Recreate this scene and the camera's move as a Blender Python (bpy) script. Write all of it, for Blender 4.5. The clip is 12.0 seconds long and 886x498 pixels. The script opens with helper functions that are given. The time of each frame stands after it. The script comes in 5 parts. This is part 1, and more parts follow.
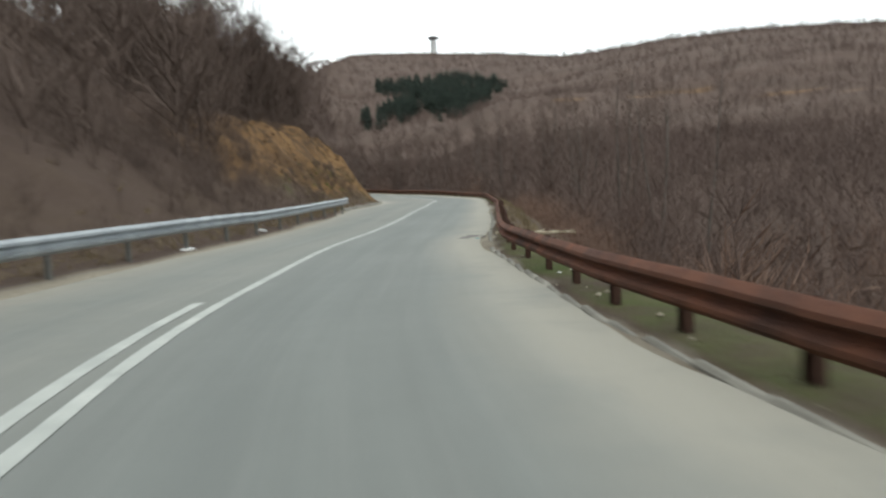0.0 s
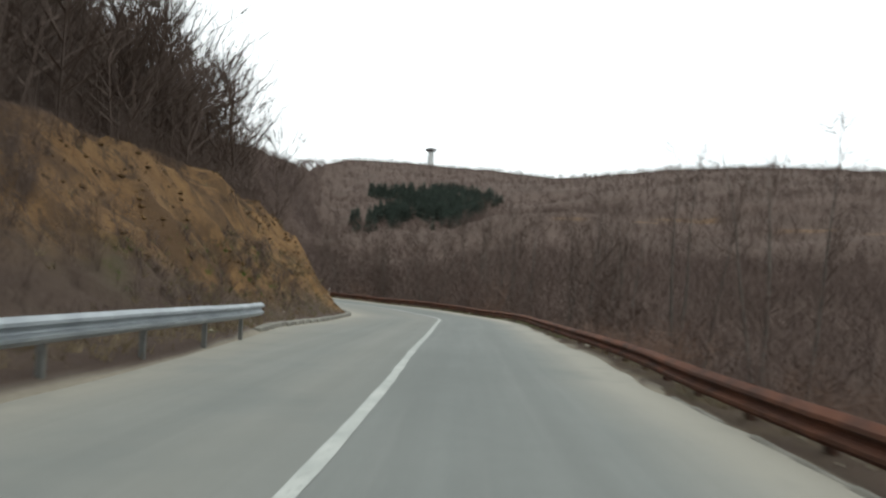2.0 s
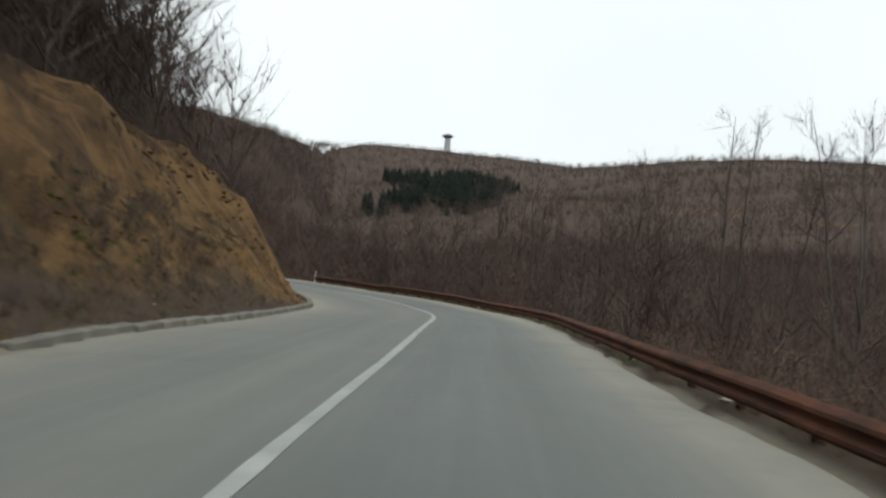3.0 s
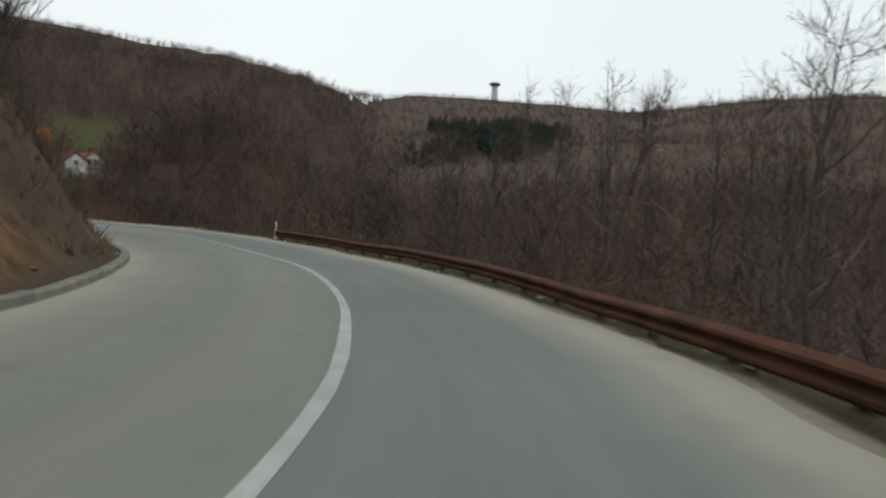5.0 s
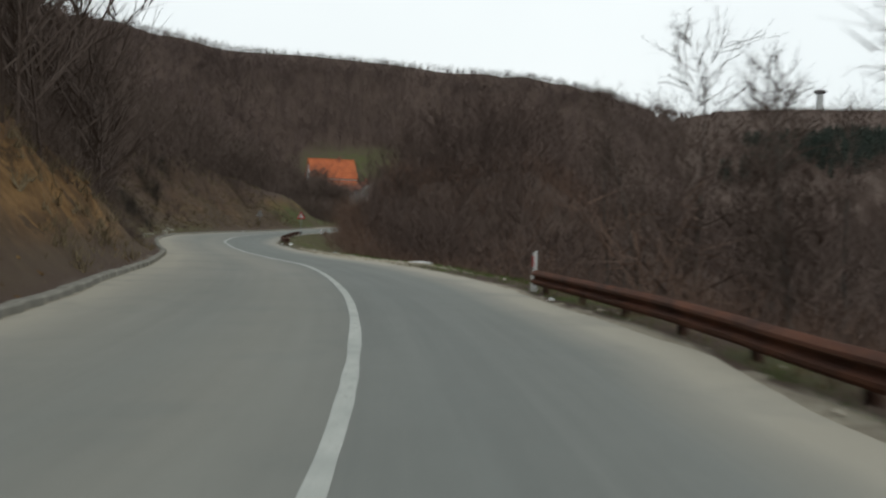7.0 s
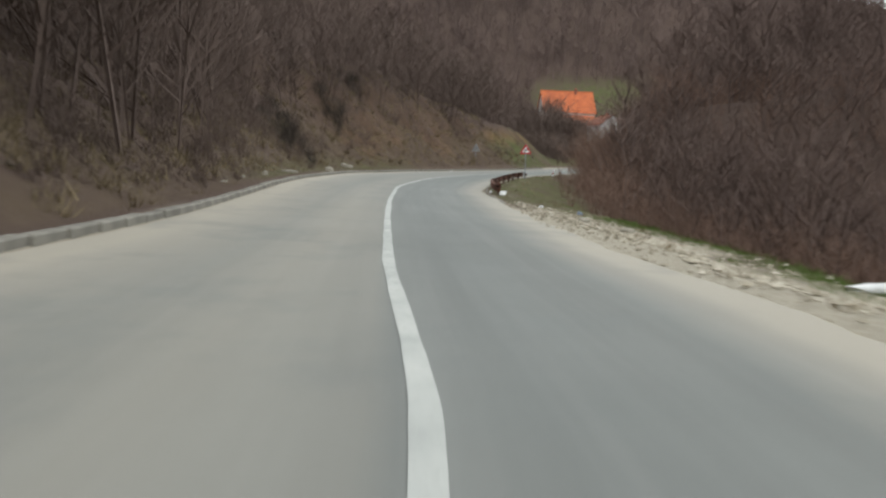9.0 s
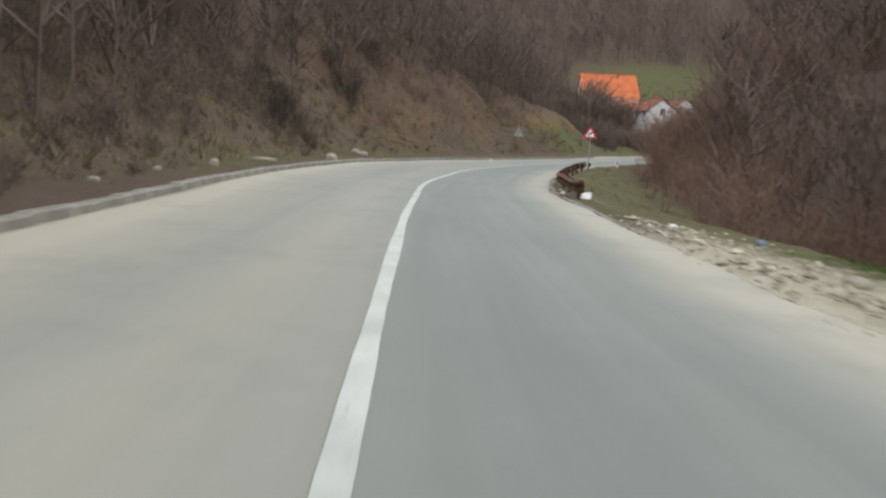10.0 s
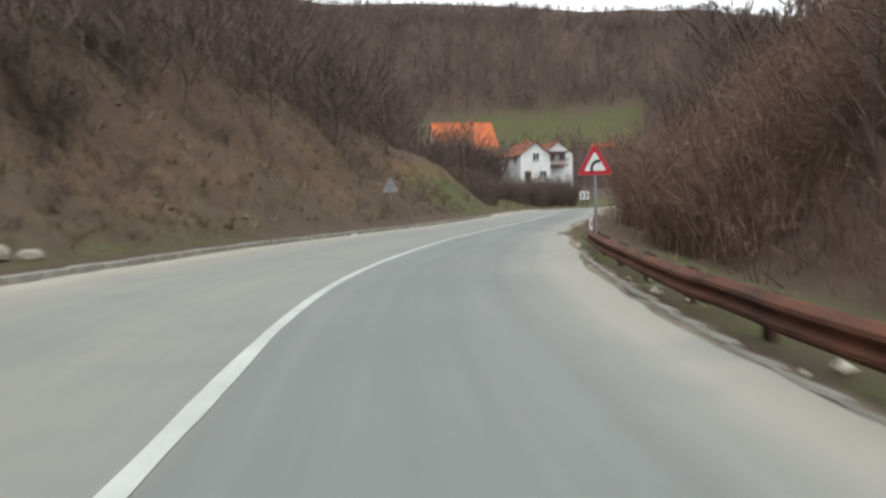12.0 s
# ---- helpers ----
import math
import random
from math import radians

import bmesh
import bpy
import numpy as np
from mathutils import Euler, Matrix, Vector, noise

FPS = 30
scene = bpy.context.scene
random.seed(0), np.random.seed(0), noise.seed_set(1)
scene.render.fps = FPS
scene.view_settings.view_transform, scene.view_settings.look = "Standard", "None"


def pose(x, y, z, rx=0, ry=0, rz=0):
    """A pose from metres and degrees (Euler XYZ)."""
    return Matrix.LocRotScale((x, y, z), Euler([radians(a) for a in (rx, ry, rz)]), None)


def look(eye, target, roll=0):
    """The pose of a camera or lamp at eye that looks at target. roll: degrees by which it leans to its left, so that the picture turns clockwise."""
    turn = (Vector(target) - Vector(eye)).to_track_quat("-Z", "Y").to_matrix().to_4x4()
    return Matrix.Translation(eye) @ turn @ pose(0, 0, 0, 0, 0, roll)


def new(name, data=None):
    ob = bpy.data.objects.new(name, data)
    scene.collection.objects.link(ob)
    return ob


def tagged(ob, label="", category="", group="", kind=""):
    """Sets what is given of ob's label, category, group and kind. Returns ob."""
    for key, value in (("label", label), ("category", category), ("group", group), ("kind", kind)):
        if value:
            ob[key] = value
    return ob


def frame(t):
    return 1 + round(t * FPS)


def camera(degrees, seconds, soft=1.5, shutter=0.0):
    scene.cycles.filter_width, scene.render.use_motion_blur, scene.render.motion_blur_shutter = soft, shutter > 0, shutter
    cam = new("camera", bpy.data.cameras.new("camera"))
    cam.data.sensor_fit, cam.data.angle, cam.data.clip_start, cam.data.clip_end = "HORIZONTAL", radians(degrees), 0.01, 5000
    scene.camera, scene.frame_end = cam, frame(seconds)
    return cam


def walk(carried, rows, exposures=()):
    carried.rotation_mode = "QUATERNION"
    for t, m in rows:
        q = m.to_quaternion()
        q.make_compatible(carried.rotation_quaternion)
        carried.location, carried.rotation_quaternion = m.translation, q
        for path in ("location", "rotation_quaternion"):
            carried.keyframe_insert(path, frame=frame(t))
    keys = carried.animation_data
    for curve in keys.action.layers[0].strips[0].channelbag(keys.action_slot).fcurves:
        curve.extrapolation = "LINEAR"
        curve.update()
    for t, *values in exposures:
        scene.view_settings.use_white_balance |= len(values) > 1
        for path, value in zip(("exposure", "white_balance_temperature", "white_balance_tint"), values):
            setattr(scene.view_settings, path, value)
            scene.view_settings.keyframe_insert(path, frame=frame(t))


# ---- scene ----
# ---- the camera and its way ----
cam = camera(56.1, 12.0, soft=2.3, shutter=0.4)
# seconds, place in metres, turn to the left, tilt up, lean in degrees
ROWS = [
    (0.00, 0.000, -0.000, 1.208, 9.975, -6.024, -2.569),
    (0.50, -2.073, 5.866, 0.988, 3.910, -8.431, -3.059),
    (1.00, -3.622, 11.898, 0.746, 0.565, -7.928, -2.525),
    (1.20, -4.110, 14.423, 0.701, 1.442, -6.806, -3.293),
    (1.40, -4.535, 16.954, 0.618, 2.075, -3.761, -2.922),
    (1.50, -4.735, 18.210, 0.584, 3.907, -1.683, -1.818),
    (1.60, -4.875, 19.458, 0.528, 5.246, 0.095, 0.094),
    (1.80, -5.184, 21.903, 0.441, 6.954, 2.627, 1.872),
    (2.00, -5.443, 24.301, 0.355, 8.821, 1.708, 2.485),
    (2.50, -6.042, 30.128, 0.194, 11.337, 3.169, 1.790),
    (3.00, -6.649, 35.945, 0.069, 9.807, 0.830, 3.805),
    (3.20, -6.924, 38.280, 0.019, 9.484, -0.181, 2.689),
    (3.65, -7.422, 43.570, -0.109, 9.433, -1.224, 1.931),
    (4.10, -8.034, 48.863, -0.241, 10.012, -2.022, 1.905),
    (4.55, -8.801, 54.145, -0.375, 11.229, -2.490, 2.218),
    (5.00, -9.804, 59.395, -0.504, 13.094, -2.546, 2.477),
    (5.50, -11.308, 65.153, -0.650, 17.964, -2.148, 2.703),
    (6.00, -13.340, 70.769, -0.806, 24.012, -1.867, 3.452),
    (6.50, -15.890, 76.190, -0.863, 28.126, -1.570, 3.367),
    (7.00, -18.829, 81.445, -0.916, 33.879, -1.339, 1.126),
    (7.50, -22.327, 86.409, -1.011, 38.343, -2.071, 0.364),
    (7.70, -23.871, 88.306, -1.036, 40.208, -1.223, 1.123),
    (8.10, -27.145, 91.951, -1.040, 42.825, -1.533, 1.634),
    (8.50, -30.675, 95.412, -1.030, 46.170, -3.343, 1.862),
    (8.90, -34.407, 98.714, -1.035, 49.073, -5.427, 2.127),
    (9.30, -38.313, 101.872, -1.070, 50.368, -6.558, 2.751),
    (9.50, -40.289, 103.423, -1.090, 50.470, -6.806, 3.660),
    (10.00, -45.348, 107.228, -1.118, 51.393, -6.733, 2.624),
    (10.50, -50.476, 111.172, -1.073, 52.225, -5.139, -0.151),
    (11.00, -55.697, 115.271, -1.046, 50.156, -4.602, -2.959),
    (11.50, -60.772, 119.611, -0.993, 45.740, -5.612, -3.490),
    (12.00, -65.572, 124.225, -0.938, 41.109, -2.340, -1.881),
]
EXPOSURES = [(t, stops, 6500, 3.5 if t < 8 else 8) for t, stops in (
    (0.0, -0.3), (0.5, -0.3), (1.0, -0.2), (1.5, 0.08), (1.8, -0.2), (2.0, -0.55), (2.5, -0.95), (3.0, -1.0), (3.2, -1.05),
    (5.0, -1.12), (7.0, -1.08), (7.7, -1.0), (9.3, -0.12), (10.0, -0.05), (12.0, 0.0))]
walk(cam, [(t, pose(x, y, z, 90 + tilt, 0, turn) @ pose(0, 0, 0, 0, 0, lean)) for t, x, y, z, turn, tilt, lean in ROWS], EXPOSURES)

# ---- overcast daylight ----
world = bpy.data.worlds.new("overcast_sky")
scene.world = world
world.use_nodes = True
wn, wl = world.node_tree.nodes, world.node_tree.links
sky = wn.new("ShaderNodeTexSky")
sky.sky_type, sky.sun_disc = "NISHITA", False
sky.sun_elevation, sky.sun_rotation = radians(48), radians(-35)
sky.dust_density, sky.air_density, sky.ozone_density = 4.0, 1.5, 1.0
cloud_noise = wn.new("ShaderNodeTexNoise")
cloud_noise.inputs["Scale"].default_value, cloud_noise.inputs["Detail"].default_value = 2.2, 5
cloud_ramp = wn.new("ShaderNodeValToRGB")
cloud_ramp.color_ramp.elements[0].color, cloud_ramp.color_ramp.elements[1].color = (16.0, 16.8, 18.0, 1), (20.0, 20.4, 21.2, 1)
wl.new(cloud_noise.outputs["Fac"], cloud_ramp.inputs["Fac"])
cover = wn.new("ShaderNodeMixRGB")
cover.inputs["Fac"].default_value = 0.9
wl.new(sky.outputs["Color"], cover.inputs["Color1"])
wl.new(cloud_ramp.outputs["Color"], cover.inputs["Color2"])
back = wn["Background"]
back.inputs["Strength"].default_value = 0.115
wl.new(cover.outputs["Color"], back.inputs["Color"])

sun = new("sun", bpy.data.lights.new("sun", "SUN"))
sun.data.energy, sun.data.angle, sun.data.color = 0.7, radians(25), (1.0, 0.96, 0.9)
sun.matrix_world = look((40, 60, 90), (0, 100, 0))


# ---- materials ----
def material(name, rough=0.9, metal=0.0, spec=0.3):
    m = bpy.data.materials.new(name)
    m.use_nodes = True
    b = m.node_tree.nodes["Principled BSDF"]
    b.inputs["Roughness"].default_value, b.inputs["Metallic"].default_value = rough, metal
    b.inputs["Specular IOR Level"].default_value = spec
    return m, m.node_tree.nodes, m.node_tree.links, b


def coords(n, l, scale=(1, 1, 1), where="Object"):
    c, m = n.new("ShaderNodeTexCoord"), n.new("ShaderNodeMapping")
    m.inputs["Scale"].default_value = scale
    l.new(c.outputs[where], m.inputs["Vector"])
    return m.outputs["Vector"]


def noise_fac(n, l, vec, scale, detail=4, rough=0.6, lo=0.35, hi=0.65):
    t, r = n.new("ShaderNodeTexNoise"), n.new("ShaderNodeMapRange")
    t.inputs["Scale"].default_value, t.inputs["Detail"].default_value, t.inputs["Roughness"].default_value = scale, detail, rough
    l.new(vec, t.inputs["Vector"])
    r.inputs["From Min"].default_value, r.inputs["From Max"].default_value = lo, hi
    l.new(t.outputs["Fac"], r.inputs["Value"])
    return r.outputs["Result"]


def mix(n, l, fac, a, b, kind="MIX"):
    m = n.new("ShaderNodeMixRGB")
    m.blend_type = kind
    for key, v in (("Fac", fac), ("Color1", a), ("Color2", b)):
        if isinstance(v, (int, float)):
            m.inputs[key].default_value = v
        elif isinstance(v, tuple):
            m.inputs[key].default_value = (*v, 1)
        else:
            l.new(v, m.inputs[key])
    return m.outputs["Color"]


def attr(n, name):
    a = n.new("ShaderNodeAttribute")
    a.attribute_name = name
    return a.outputs["Fac"]


def times_(n, l, a, b):
    m = n.new("ShaderNodeMath")
    m.operation, m.use_clamp = "MULTIPLY", True
    for k, v in enumerate((a, b)):
        if isinstance(v, (int, float)):
            m.inputs[k].default_value = v
        else:
            l.new(v, m.inputs[k])
    return m.outputs["Value"]


def bump(n, l, b, fac, strength, distance):
    u = n.new("ShaderNodeBump")
    u.inputs["Strength"].default_value, u.inputs["Distance"].default_value = strength, distance
    l.new(fac, u.inputs["Height"])
    l.new(u.outputs["Normal"], b.inputs["Normal"])


def speckled(name, dark, light, scale, rough=0.9, metal=0.0, fine=None, relief=0.02, stretch=(1, 1, 1), spec=0.3, by_object=0.0):
    """Two colours mixed at a coarse and a fine scale, with relief."""
    m, n, l, b = material(name, rough, metal, spec)
    v = coords(n, l, stretch)
    coarse = noise_fac(n, l, v, scale)
    grain = noise_fac(n, l, v, fine or scale * 9, 6, 0.7, 0.3, 0.7)
    base = mix(n, l, coarse, dark, light)
    base = mix(n, l, times_(n, l, grain, 0.45), base, tuple(0.55 * c for c in dark))
    if by_object:
        info = n.new("ShaderNodeObjectInfo")
        base = mix(n, l, times_(n, l, info.outputs["Random"], by_object), base, tuple(0.5 * c for c in dark))
    l.new(base, b.inputs["Base Color"])
    bump(n, l, b, grain, 0.6, relief)
    return m


def islands(name, colours, rough=0.95):
    """Each loose piece takes a colour of its own between the given ones."""
    m, n, l, b = material(name, rough, 0.0, 0.15)
    g, r = n.new("ShaderNodeNewGeometry"), n.new("ShaderNodeValToRGB")
    l.new(g.outputs["Random Per Island"], r.inputs["Fac"])
    e = r.color_ramp.elements
    while len(e) < len(colours):
        e.new(0.5)
    for k, c in enumerate(colours):
        e[k].position, e[k].color = k / (len(colours) - 1), (*c, 1)
    v = coords(n, l)
    l.new(mix(n, l, times_(n, l, noise_fac(n, l, v, 0.05, 3), 0.5), r.outputs["Color"], tuple(0.6 * c for c in colours[0])), b.inputs["Base Color"])
    return m


def asphalt_material():
    m, n, l, b = material("worn_asphalt", 0.88, 0.0, 0.35)
    v = coords(n, l)
    patch = noise_fac(n, l, v, 0.18, 4, 0.6, 0.3, 0.7)
    grain = noise_fac(n, l, v, 55, 4, 0.8, 0.25, 0.75)
    mottled = noise_fac(n, l, v, 3.0, 6, 0.7, 0.35, 0.7)
    base = mix(n, l, patch, (0.122, 0.135, 0.126), (0.162, 0.174, 0.163))
    base = mix(n, l, times_(n, l, mottled, 0.25), base, (0.105, 0.112, 0.106))
    base = mix(n, l, times_(n, l, grain, 0.3), base, (0.23, 0.232, 0.215))
    lanes = n.new("ShaderNodeCombineXYZ")
    l.new(attr(n, "across"), lanes.inputs["X"])
    l.new(attr(n, "along"), lanes.inputs["Y"])
    track = noise_fac(n, l, lanes.outputs["Vector"], 1.0, 3, 0.55, 0.35, 0.65)
    base = mix(n, l, times_(n, l, track, 0.36), base, (0.098, 0.106, 0.100))
    worn = noise_fac(n, l, lanes.outputs["Vector"], 1.7, 3, 0.5, 0.52, 0.7)
    base = mix(n, l, times_(n, l, worn, 0.16), base, (0.215, 0.22, 0.205))
    dust = n.new("ShaderNodeMapRange")
    l.new(attr(n, "dust"), dust.inputs["Value"])
    broken = noise_fac(n, l, coords(n, l), 0.6, 5, 0.65, 0.0, 0.5)
    base = mix(n, l, times_(n, l, dust.outputs["Result"], broken), base, (0.315, 0.29, 0.235))
    l.new(base, b.inputs["Base Color"])
    bump(n, l, b, grain, 0.35, 0.004)
    return m


def paint_material():
    """White road paint worn through to the asphalt in specks and thin streaks."""
    m, n, l, b = material("worn_road_paint", 0.8)
    v = coords(n, l)
    coat = mix(n, l, noise_fac(n, l, v, 1.4), (0.33, 0.345, 0.32), (0.46, 0.47, 0.435))
    coat = mix(n, l, times_(n, l, noise_fac(n, l, v, 26, 6, 0.7, 0.3, 0.7), 0.3), coat, (0.24, 0.245, 0.225))
    chips = times_(n, l, noise_fac(n, l, v, 13, 6, 0.75, 0.55, 0.66), noise_fac(n, l, v, 0.7, 4, 0.6, 0.4, 0.65))
    l.new(mix(n, l, times_(n, l, chips, 0.75), coat, (0.15, 0.155, 0.145)), b.inputs["Base Color"])
    bump(n, l, b, chips, 0.3, 0.003)
    return m


def ground_material():
    m, n, l, b = material("hillside_soil", 0.97, 0.0, 0.1)
    v = coords(n, l)
    broad = noise_fac(n, l, v, 0.03, 4, 0.55, 0.3, 0.7)
    small = noise_fac(n, l, v, 0.9, 6, 0.7, 0.3, 0.7)
    fine = noise_fac(n, l, v, 9.0, 6, 0.75, 0.3, 0.7)
    leaf = mix(n, l, broad, (0.074, 0.052, 0.042), (0.108, 0.076, 0.062))
    leaf = mix(n, l, times_(n, l, small, 0.5), leaf, (0.100, 0.074, 0.058))
    soil = mix(n, l, small, (0.205, 0.114, 0.048), (0.345, 0.200, 0.083))
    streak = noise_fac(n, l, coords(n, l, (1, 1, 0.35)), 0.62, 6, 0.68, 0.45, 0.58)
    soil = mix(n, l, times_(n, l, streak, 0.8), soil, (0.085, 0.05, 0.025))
    # shade of the bank's small hollows, painted as dark patches without relief
    hole_shade = noise_fac(n, l, coords(n, l, (1, 1, 0.7)), 1.1, 5, 0.7, 0.55, 0.63)
    soil = mix(n, l, times_(n, l, hole_shade, 0.85), soil, (0.045, 0.031, 0.02))
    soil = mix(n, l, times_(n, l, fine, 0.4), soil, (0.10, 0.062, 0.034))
    dry = mix(n, l, small, (0.092, 0.069, 0.043), (0.158, 0.120, 0.074))
    grass = mix(n, l, small, (0.060, 0.078, 0.024), (0.098, 0.115, 0.040))
    sand = mix(n, l, fine, (0.33, 0.295, 0.225), (0.47, 0.43, 0.345))
    edge = noise_fac(n, l, v, 0.55, 5, 0.7, 0.3, 0.62)
    base = mix(n, l, times_(n, l, attr(n, "dry"), edge), leaf, dry)
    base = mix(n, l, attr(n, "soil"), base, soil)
    base = mix(n, l, times_(n, l, attr(n, "grass"), edge), base, grass)
    base = mix(n, l, attr(n, "sand"), base, sand)
    l.new(base, b.inputs["Base Color"])
    both = n.new("ShaderNodeMath")
    both.operation = "ADD"
    l.new(small, both.inputs[0])
    l.new(fine, both.inputs[1])
    bump(n, l, b, both.outputs["Value"], 0.7, 0.07)
    return m


M_ASPHALT = asphalt_material()
M_GROUND = ground_material()
M_LINE = paint_material()
M_KERB = speckled("weathered_concrete", (0.20, 0.188, 0.158), (0.30, 0.285, 0.24), 1.2, 0.95, fine=18, relief=0.012, by_object=0.35)
M_RUST = speckled("rusted_steel", (0.066, 0.030, 0.020), (0.19, 0.071, 0.037), 1.3, 0.92, 0.1, fine=22, relief=0.004, stretch=(1, 1, 2.5), by_object=0.25)
M_POST = speckled("dark_rusted_posts", (0.035, 0.022, 0.017), (0.085, 0.043, 0.029), 2.0, 0.95, 0.05, fine=22, relief=0.004)
M_ZINC = speckled("galvanised_steel", (0.27, 0.295, 0.31), (0.41, 0.44, 0.455), 1.5, 0.5, 0.6, fine=20, relief=0.001, spec=0.5)
M_DULL_ZINC = speckled("dull_weathered_zinc", (0.13, 0.13, 0.12), (0.21, 0.21, 0.195), 1.5, 0.7, 0.4, fine=20, relief=0.001)
M_WHITE_PLASTIC = speckled("dirty_white_plastic", (0.60, 0.60, 0.58), (0.78, 0.78, 0.76), 4, 0.55, relief=0.001)
M_RED = speckled("red_reflective_sheet", (0.42, 0.02, 0.03), (0.55, 0.035, 0.045), 4, 0.45, relief=0.0005)
M_SIGN_WHITE = speckled("white_reflective_sheet", (0.68, 0.68, 0.66), (0.80, 0.80, 0.78), 3, 0.45, relief=0.0005)
M_BLACK = speckled("black_sign_ink", (0.012, 0.012, 0.013), (0.025, 0.025, 0.026), 3, 0.5, relief=0.0005)
M_GREY_SHEET = speckled("bare_aluminium_back", (0.38, 0.39, 0.39), (0.50, 0.51, 0.51), 3, 0.5, 0.5, relief=0.0005)
M_STONE = speckled("pale_limestone", (0.26, 0.24, 0.19), (0.43, 0.40, 0.33), 2.2, 0.95, fine=20, relief=0.03)
M_PLASTER = speckled("white_house_plaster", (0.66, 0.66, 0.64), (0.82, 0.82, 0.80), 0.5, 0.95, fine=8, relief=0.01)
M_TILE = speckled("orange_clay_tiles", (0.40, 0.105, 0.04), (0.58, 0.165, 0.06), 0.6, 0.85, fine=6, relief=0.02, by_object=0.25)
M_OLD_TILE = speckled("brown_weathered_tiles", (0.20, 0.075, 0.05), (0.32, 0.13, 0.085), 0.6, 0.9, fine=6, relief=0.02, by_object=0.25)
M_WOOD = speckled("dark_stained_wood", (0.06, 0.04, 0.028), (0.12, 0.08, 0.055), 2, 0.8, fine=16, relief=0.004)
M_BRICK = speckled("red_brickwork", (0.25, 0.09, 0.06), (0.36, 0.15, 0.10), 2, 0.9, fine=14, relief=0.01)
M_PANE = speckled("window_glass", (0.03, 0.035, 0.04), (0.06, 0.07, 0.08), 1, 0.12, relief=0.0005, spec=0.6)
M_BARK = islands("bare_twigs", [(0.105, 0.077, 0.063), (0.138, 0.102, 0.084), (0.172, 0.130, 0.109)])
M_VALLEY = islands("brown_valley_twigs", [(0.108, 0.077, 0.064), (0.130, 0.093, 0.078), (0.152, 0.110, 0.093)])
# paler and slightly mauve: haze over the hill is put into the twig colour
M_HAZED_WOOD = islands("bare_woodland", [(0.124, 0.091, 0.079), (0.147, 0.108, 0.094), (0.170, 0.126, 0.111)])
M_RIDGE_WOOD = islands("far_bare_woodland", [(0.104, 0.075, 0.064), (0.124, 0.090, 0.077), (0.144, 0.105, 0.091)])
M_TRUNK = speckled("grey_brown_bark", (0.075, 0.062, 0.052), (0.16, 0.135, 0.115), 3, 0.95, fine=20, relief=0.02, stretch=(1, 1, 0.3))
M_SHRUB = islands("russet_brushwood", [(0.150, 0.094, 0.069), (0.185, 0.119, 0.089), (0.220, 0.148, 0.112)])
M_DRY = islands("dry_grass_blades", [(0.13, 0.10, 0.06), (0.20, 0.155, 0.095), (0.29, 0.23, 0.14)])
M_GRASS = islands("green_grass_blades", [(0.06, 0.10, 0.02), (0.10, 0.15, 0.035), (0.14, 0.175, 0.055)])
M_PINE = islands("dark_pine_needles", [(0.034, 0.046, 0.037), (0.048, 0.062, 0.050), (0.062, 0.077, 0.062)])
M_DARK_BUSH = islands("dark_ivy_thicket", [(0.028, 0.026, 0.02), (0.045, 0.040, 0.031), (0.07, 0.058, 0.046)])
M_GRAVEL = islands("pale_roadside_gravel", [(0.24, 0.21, 0.155), (0.40, 0.36, 0.275), (0.56, 0.515, 0.42)])
M_CLOD = islands("loose_bank_earth", [(0.075, 0.045, 0.022), (0.13, 0.075, 0.032), (0.205, 0.125, 0.055)])
M_ROCK = islands("weathered_bank_rock", [(0.085, 0.068, 0.05), (0.13, 0.105, 0.076), (0.20, 0.162, 0.118)])
M_TOWER = speckled("pale_tower_concrete", (0.46, 0.46, 0.45), (0.58, 0.58, 0.57), 0.2, 0.9)
M_TOWER_CAP = speckled("dark_tower_cap", (0.13, 0.12, 0.12), (0.2, 0.19, 0.19), 0.2, 0.9)
M_OIL = speckled("dark_oily_stain", (0.04, 0.03, 0.026), (0.075, 0.058, 0.05), 6, 0.6, relief=0.001)
M_PAPER = speckled("crumpled_white_litter", (0.62, 0.62, 0.60), (0.8, 0.8, 0.78), 6, 0.7, relief=0.01)
M_PINK = speckled("faded_pink_wrapper", (0.45, 0.20, 0.20), (0.60, 0.34, 0.33), 6, 0.6, relief=0.01)
M_TEAL = speckled("faded_teal_wrapper", (0.16, 0.34, 0.32), (0.28, 0.46, 0.43), 6, 0.6, relief=0.01)
M_BLUE = speckled("blue_plastic_litter", (0.14, 0.18, 0.25), (0.22, 0.26, 0.33), 6, 0.5, relief=0.01)
M_STRAW = speckled("bleached_straw_branch", (0.42, 0.36, 0.25), (0.58, 0.51, 0.38), 5, 0.9, relief=0.01)


